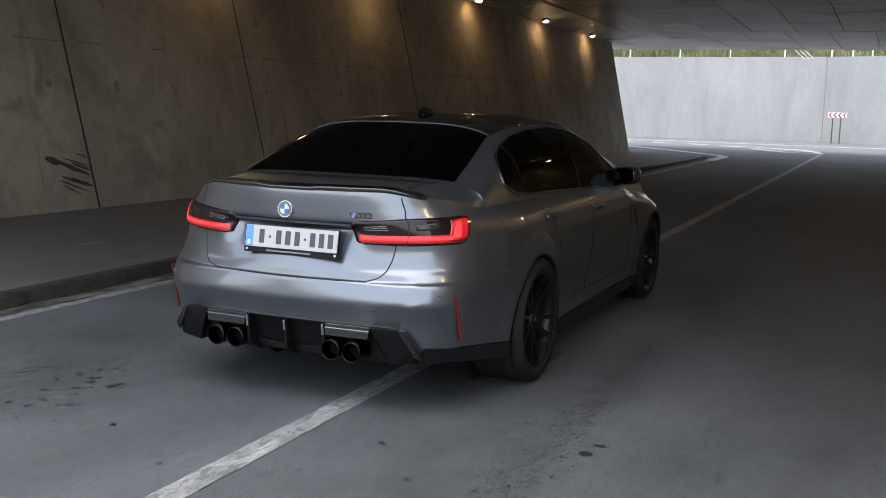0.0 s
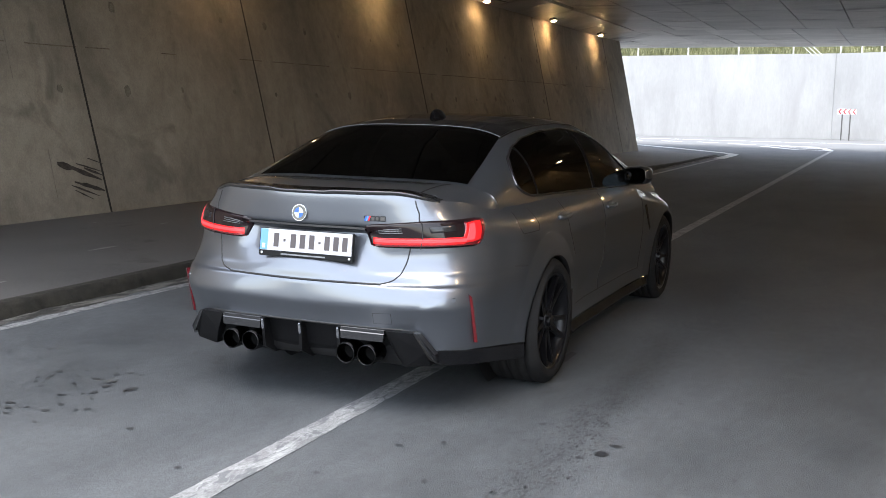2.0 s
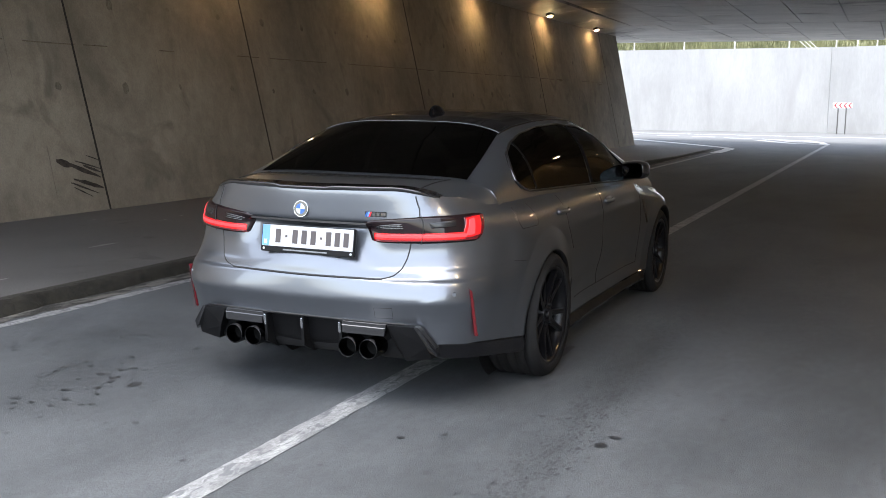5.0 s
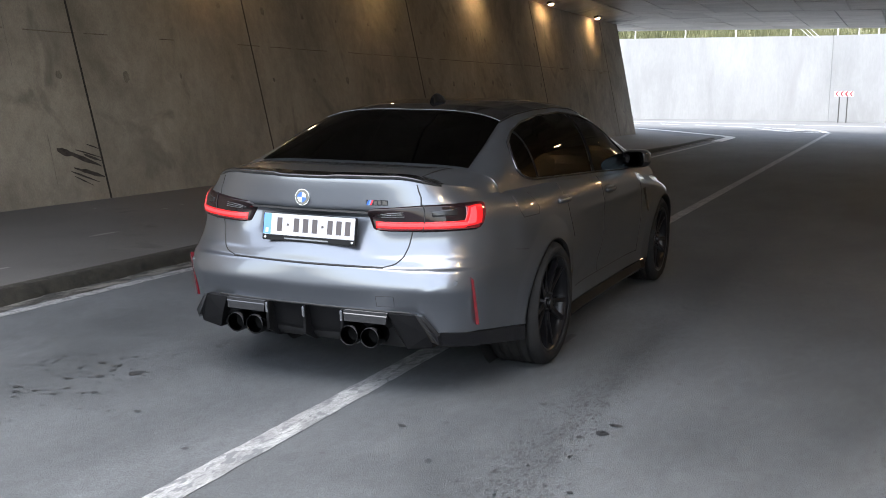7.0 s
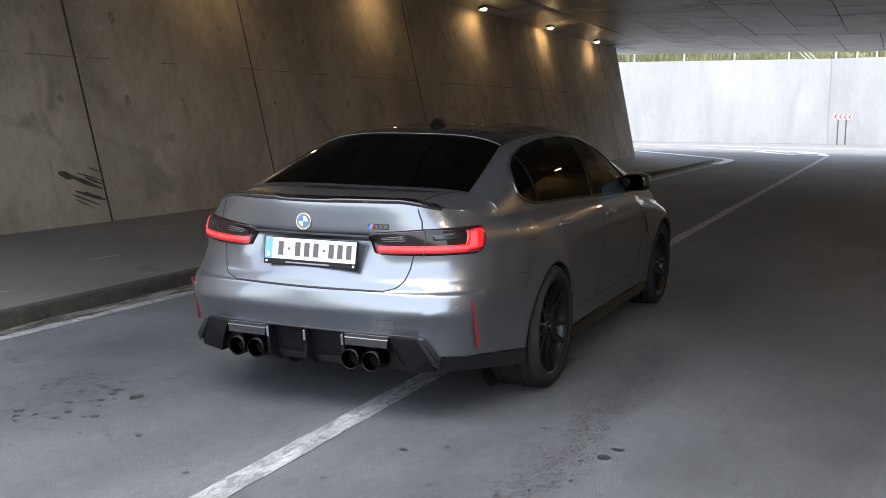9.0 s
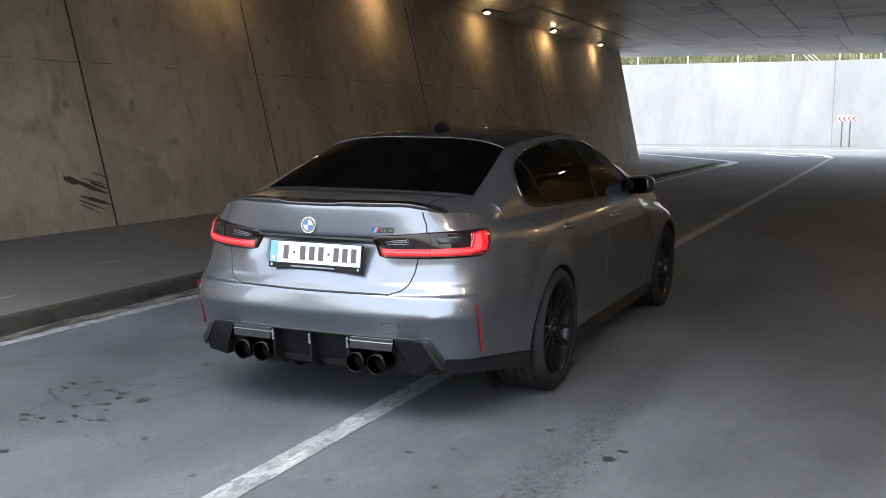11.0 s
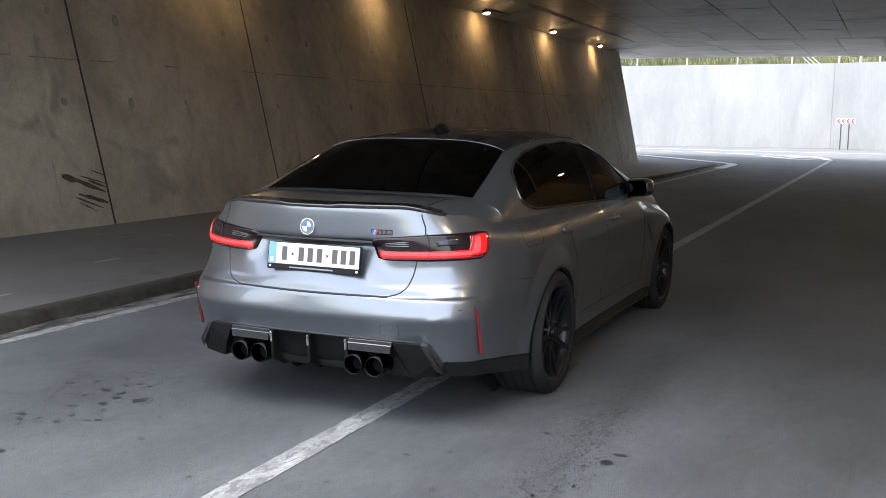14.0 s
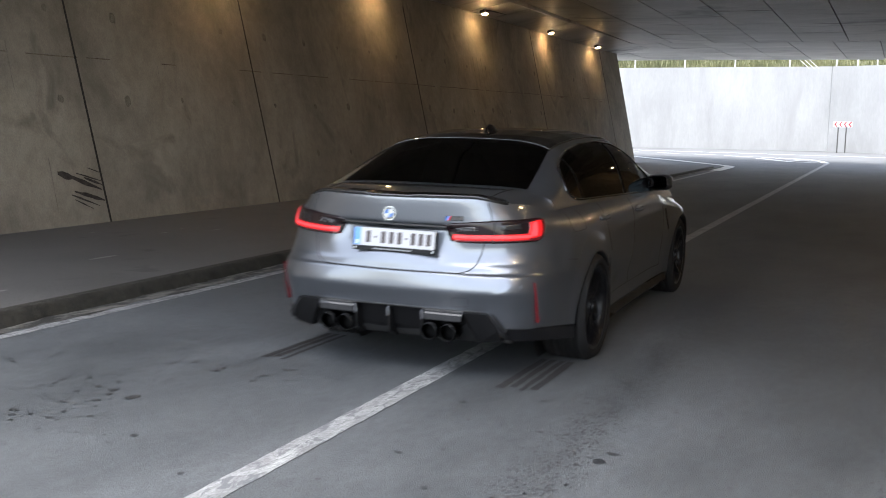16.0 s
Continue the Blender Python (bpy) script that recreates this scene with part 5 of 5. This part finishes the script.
def text_mesh(body, size, mat, m, parent, name, squeeze=1.0):
    cu = bpy.data.curves.new(name, "FONT")
    cu.body, cu.size, cu.extrude, cu.align_x, cu.align_y = body, size, 0.0008, "CENTER", "CENTER"
    tmp = bpy.data.objects.new(name, cu)
    me = bpy.data.meshes.new_from_object(tmp)
    bpy.data.objects.remove(tmp)
    bpy.data.curves.remove(cu)
    me.transform(m @ Matrix.Diagonal((squeeze, 1, 1, 1)))
    me.materials.clear()
    me.materials.append(mat)
    ob = new(name, me)
    ob.parent = parent
    return ob


def plate_and_badges():
    face = pose(0.026, -1.062, 0.832, 90 - 9, 0, 0)
    def at(x, z, d=0.0):
        return face @ Matrix.Translation((x, z, d))
    holder = part("number_plate", box_bm(0.532, 0.138, 0.014, at(0, -0.004, 0.004), 0.004), SATIN_BLACK, car, "white number plate in a black holder")
    part("plate", box_bm(0.516, 0.106, 0.004, at(0, 0.008, 0.0125), 0.0015), PLATE_WHITE, holder)
    part("blue_field", box_bm(0.042, 0.102, 0.002, at(-0.236, 0.008, 0.0148)), PLATE_BLUE, holder)
    part("mark", box_bm(0.016, 0.022, 0.001, at(-0.236, -0.024, 0.0162)), BADGE_WHITE, holder)
    # the characters stand as plain bars
    for x, w, h in ((-0.165, 0.029, 0.068), (-0.118, 0.012, 0.012), (-0.068, 0.030, 0.068), (-0.016, 0.030, 0.068), (0.036, 0.029, 0.068), (0.080, 0.012, 0.012), (0.122, 0.029, 0.068), (0.171, 0.029, 0.068), (0.220, 0.029, 0.068)):
        part("bar", box_bm(w, h, 0.001, at(x, 0.008, 0.0152)), PLATE_INK, holder)
    part("bar", box_bm(0.25, 0.007, 0.001, at(-0.01, -0.060, 0.0115)), DULL_TRIM, holder)
    for x in (-0.247, 0.247):
        bm = bmesh.new()
        bmesh.ops.create_cone(bm, cap_ends=True, segments=12, radius1=0.007, radius2=0.005, depth=0.004, matrix=at(x, -0.058, 0.012))
        part("screw_cap", bm, BADGE_WHITE, holder)
    # lamp bar and lip over the plate
    V = []
    for x in np.linspace(-0.33, 0.33, 23):
        for dy, z in ((0.06, 0.915), (-0.006, 0.926), (-0.008, 0.916), (0.055, 0.902)):
            V.append((x, -1.066 + dy + float(plan_bow(x)), z + 0.004 * (1 - (x / 0.33) ** 2)))
    mesh_object("plate_lip", V, grid_faces(23, 4), TRIM_BLACK, car)
    # round badge, plain shapes in its colours
    b = on_ring([(0.001, 0.985)], 0.004)[0]
    f = Matrix.Translation(b) @ pose(0, 0, 0, 90 - 6, 0, 0)
    bm = bmesh.new()
    bmesh.ops.create_cone(bm, cap_ends=True, segments=40, radius1=0.042, radius2=0.040, depth=0.010, matrix=f)
    badge = part("badge", bm, CHROME, car, "round blue and white badge with a chrome rim")
    bm = bmesh.new()
    bmesh.ops.create_cone(bm, cap_ends=True, segments=40, radius1=0.038, radius2=0.037, depth=0.003, matrix=f @ Matrix.Translation((0, 0, 0.006)))
    part("black_ring", bm, GLOSS_BLACK, badge)
    for k in range(4):
        a0 = math.pi / 2 * k
        V = [(0, 0, 0.0085)] + [(0.025 * math.cos(a0 + math.pi / 2 * t / 8), 0.025 * math.sin(a0 + math.pi / 2 * t / 8), 0.0085) for t in range(9)]
        mesh_object("quarter", [f @ Vector(v) for v in V], [tuple(range(10))], BADGE_BLUE if k % 2 else BADGE_WHITE, badge)
    # model badge as slanted stripes and blocks
    g = on_ring([(0.418, 0.972)], 0.004)[0]
    f = Matrix.Translation(g) @ pose(0, 0, 0, 90 - 1, 0, 15)
    mb = part("model_badge", box_bm(0.105, 0.026, 0.003, f, 0.001), GLOSS_BLACK, car, "small dark model badge with colour stripes")
    for x, mat in ((-0.045, BADGE_BLUE), (-0.036, PLATE_BLUE), (-0.027, BADGE_RED)):
        V = [(x - 0.008, -0.012, 0.003), (x, -0.012, 0.003), (x + 0.009, 0.012, 0.003), (x + 0.001, 0.012, 0.003)]
        mesh_object("stripe", [f @ Vector(v) for v in V], [(0, 1, 2, 3)], mat, mb)
    for x, w in ((-0.008, 0.014), (0.012, 0.014), (0.038, 0.022)):
        part("block", box_bm(w, 0.016, 0.002, f @ Matrix.Translation((x, 0, 0.003)), 0.0006), LAMP_BODY, mb)


plate_and_badges()


def interior():
    for x, y in ((-0.38, 1.15), (0.38, 1.15)):
        seat = part("seat", box_bm(0.50, 0.52, 0.16, pose(x, y + 0.1, 0.52), 0.05), SEAT, car, "", True)
        part("backrest", box_bm(0.48, 0.14, 0.60, pose(x, y - 0.22, 0.84, -14, 0, 0), 0.05), SEAT, seat, "", True)
        part("headrest", box_bm(0.26, 0.10, 0.18, pose(x, y - 0.33, 1.22, -10, 0, 0), 0.04), SEAT, seat, "", True)
    bench = part("rear_bench", box_bm(1.25, 0.50, 0.16, pose(0, 0.25, 0.55), 0.05), SEAT, car, "", True)
    part("backrest", box_bm(1.25, 0.14, 0.55, pose(0, -0.02, 0.82, -22, 0, 0), 0.05), SEAT, bench, "", True)
    part("dashboard", box_bm(1.40, 0.40, 0.25, pose(0, 2.15, 0.83), 0.06), SEAT, car, "", True)
    part("parcel_shelf", box_bm(1.25, 0.50, 0.03, pose(0, -0.32, 1.03)), SEAT, car)
    part("cabin_floor", box_bm(1.5, 2.6, 0.04, pose(0, 1.0, 0.36)), SEAT, car)
    part("inner_mirror", box_bm(0.22, 0.03, 0.06, pose(0, 1.75, 1.31), 0.012), GLOSS_BLACK, car)
    part("high_brake_light", box_bm(0.24, 0.012, 0.014, pose(0, 0.115, cabin_xy(0, 0.115) - 0.004, -20, 0, 0), 0.003), LENS_RED, car, "unlit slim red brake light")


interior()


# ---- what moves ----
MOVE = [(0, 0), (14.6, 0.0), (15.0, 0.012), (15.4, 0.025), (15.5, 0.040), (15.6, 0.10), (15.7, 0.22), (15.8, 0.40), (15.9, 0.655), (16.0, 0.955)]


def motions():
    rows = []
    for t, d in MOVE:
        sink = -0.012 * smooth(14.2, 15.0, t) - 0.012 * smooth(15.4, 16.0, t)
        rows.append((t, pose(-0.008 * d, d, float(sink), 0.25 * float(smooth(15.4, 15.8, t)), 0, 0.5 * float(smooth(14.5, 16.0, t)))))
    walk(car, rows)
    ts = [0.0, 14.1] + [14.1 + k / FPS for k in range(1, int((16.0 - 14.1) * FPS) + 1)]
    if ts[-1] < 16.0:
        ts.append(16.0)
    for ob, x, y, r in WHEELS:
        rear = ob.name.startswith("rear")
        a, rows, last = 0.0, [], 0.0
        for t in ts:
            if t > 14.1:
                roll = float(lerp(t, MOVE)) / r
                if rear:
                    a += (t - last) * FPS * radians(float(lerp(t, [(14.1, 0), (14.6, 60), (16, 78)])))
                else:
                    a = roll
            last = t
            rows.append((t, Matrix.Translation((x, y, r)) @ Matrix.Rotation(-a, 4, "X")))
        walk(ob, rows)


motions()
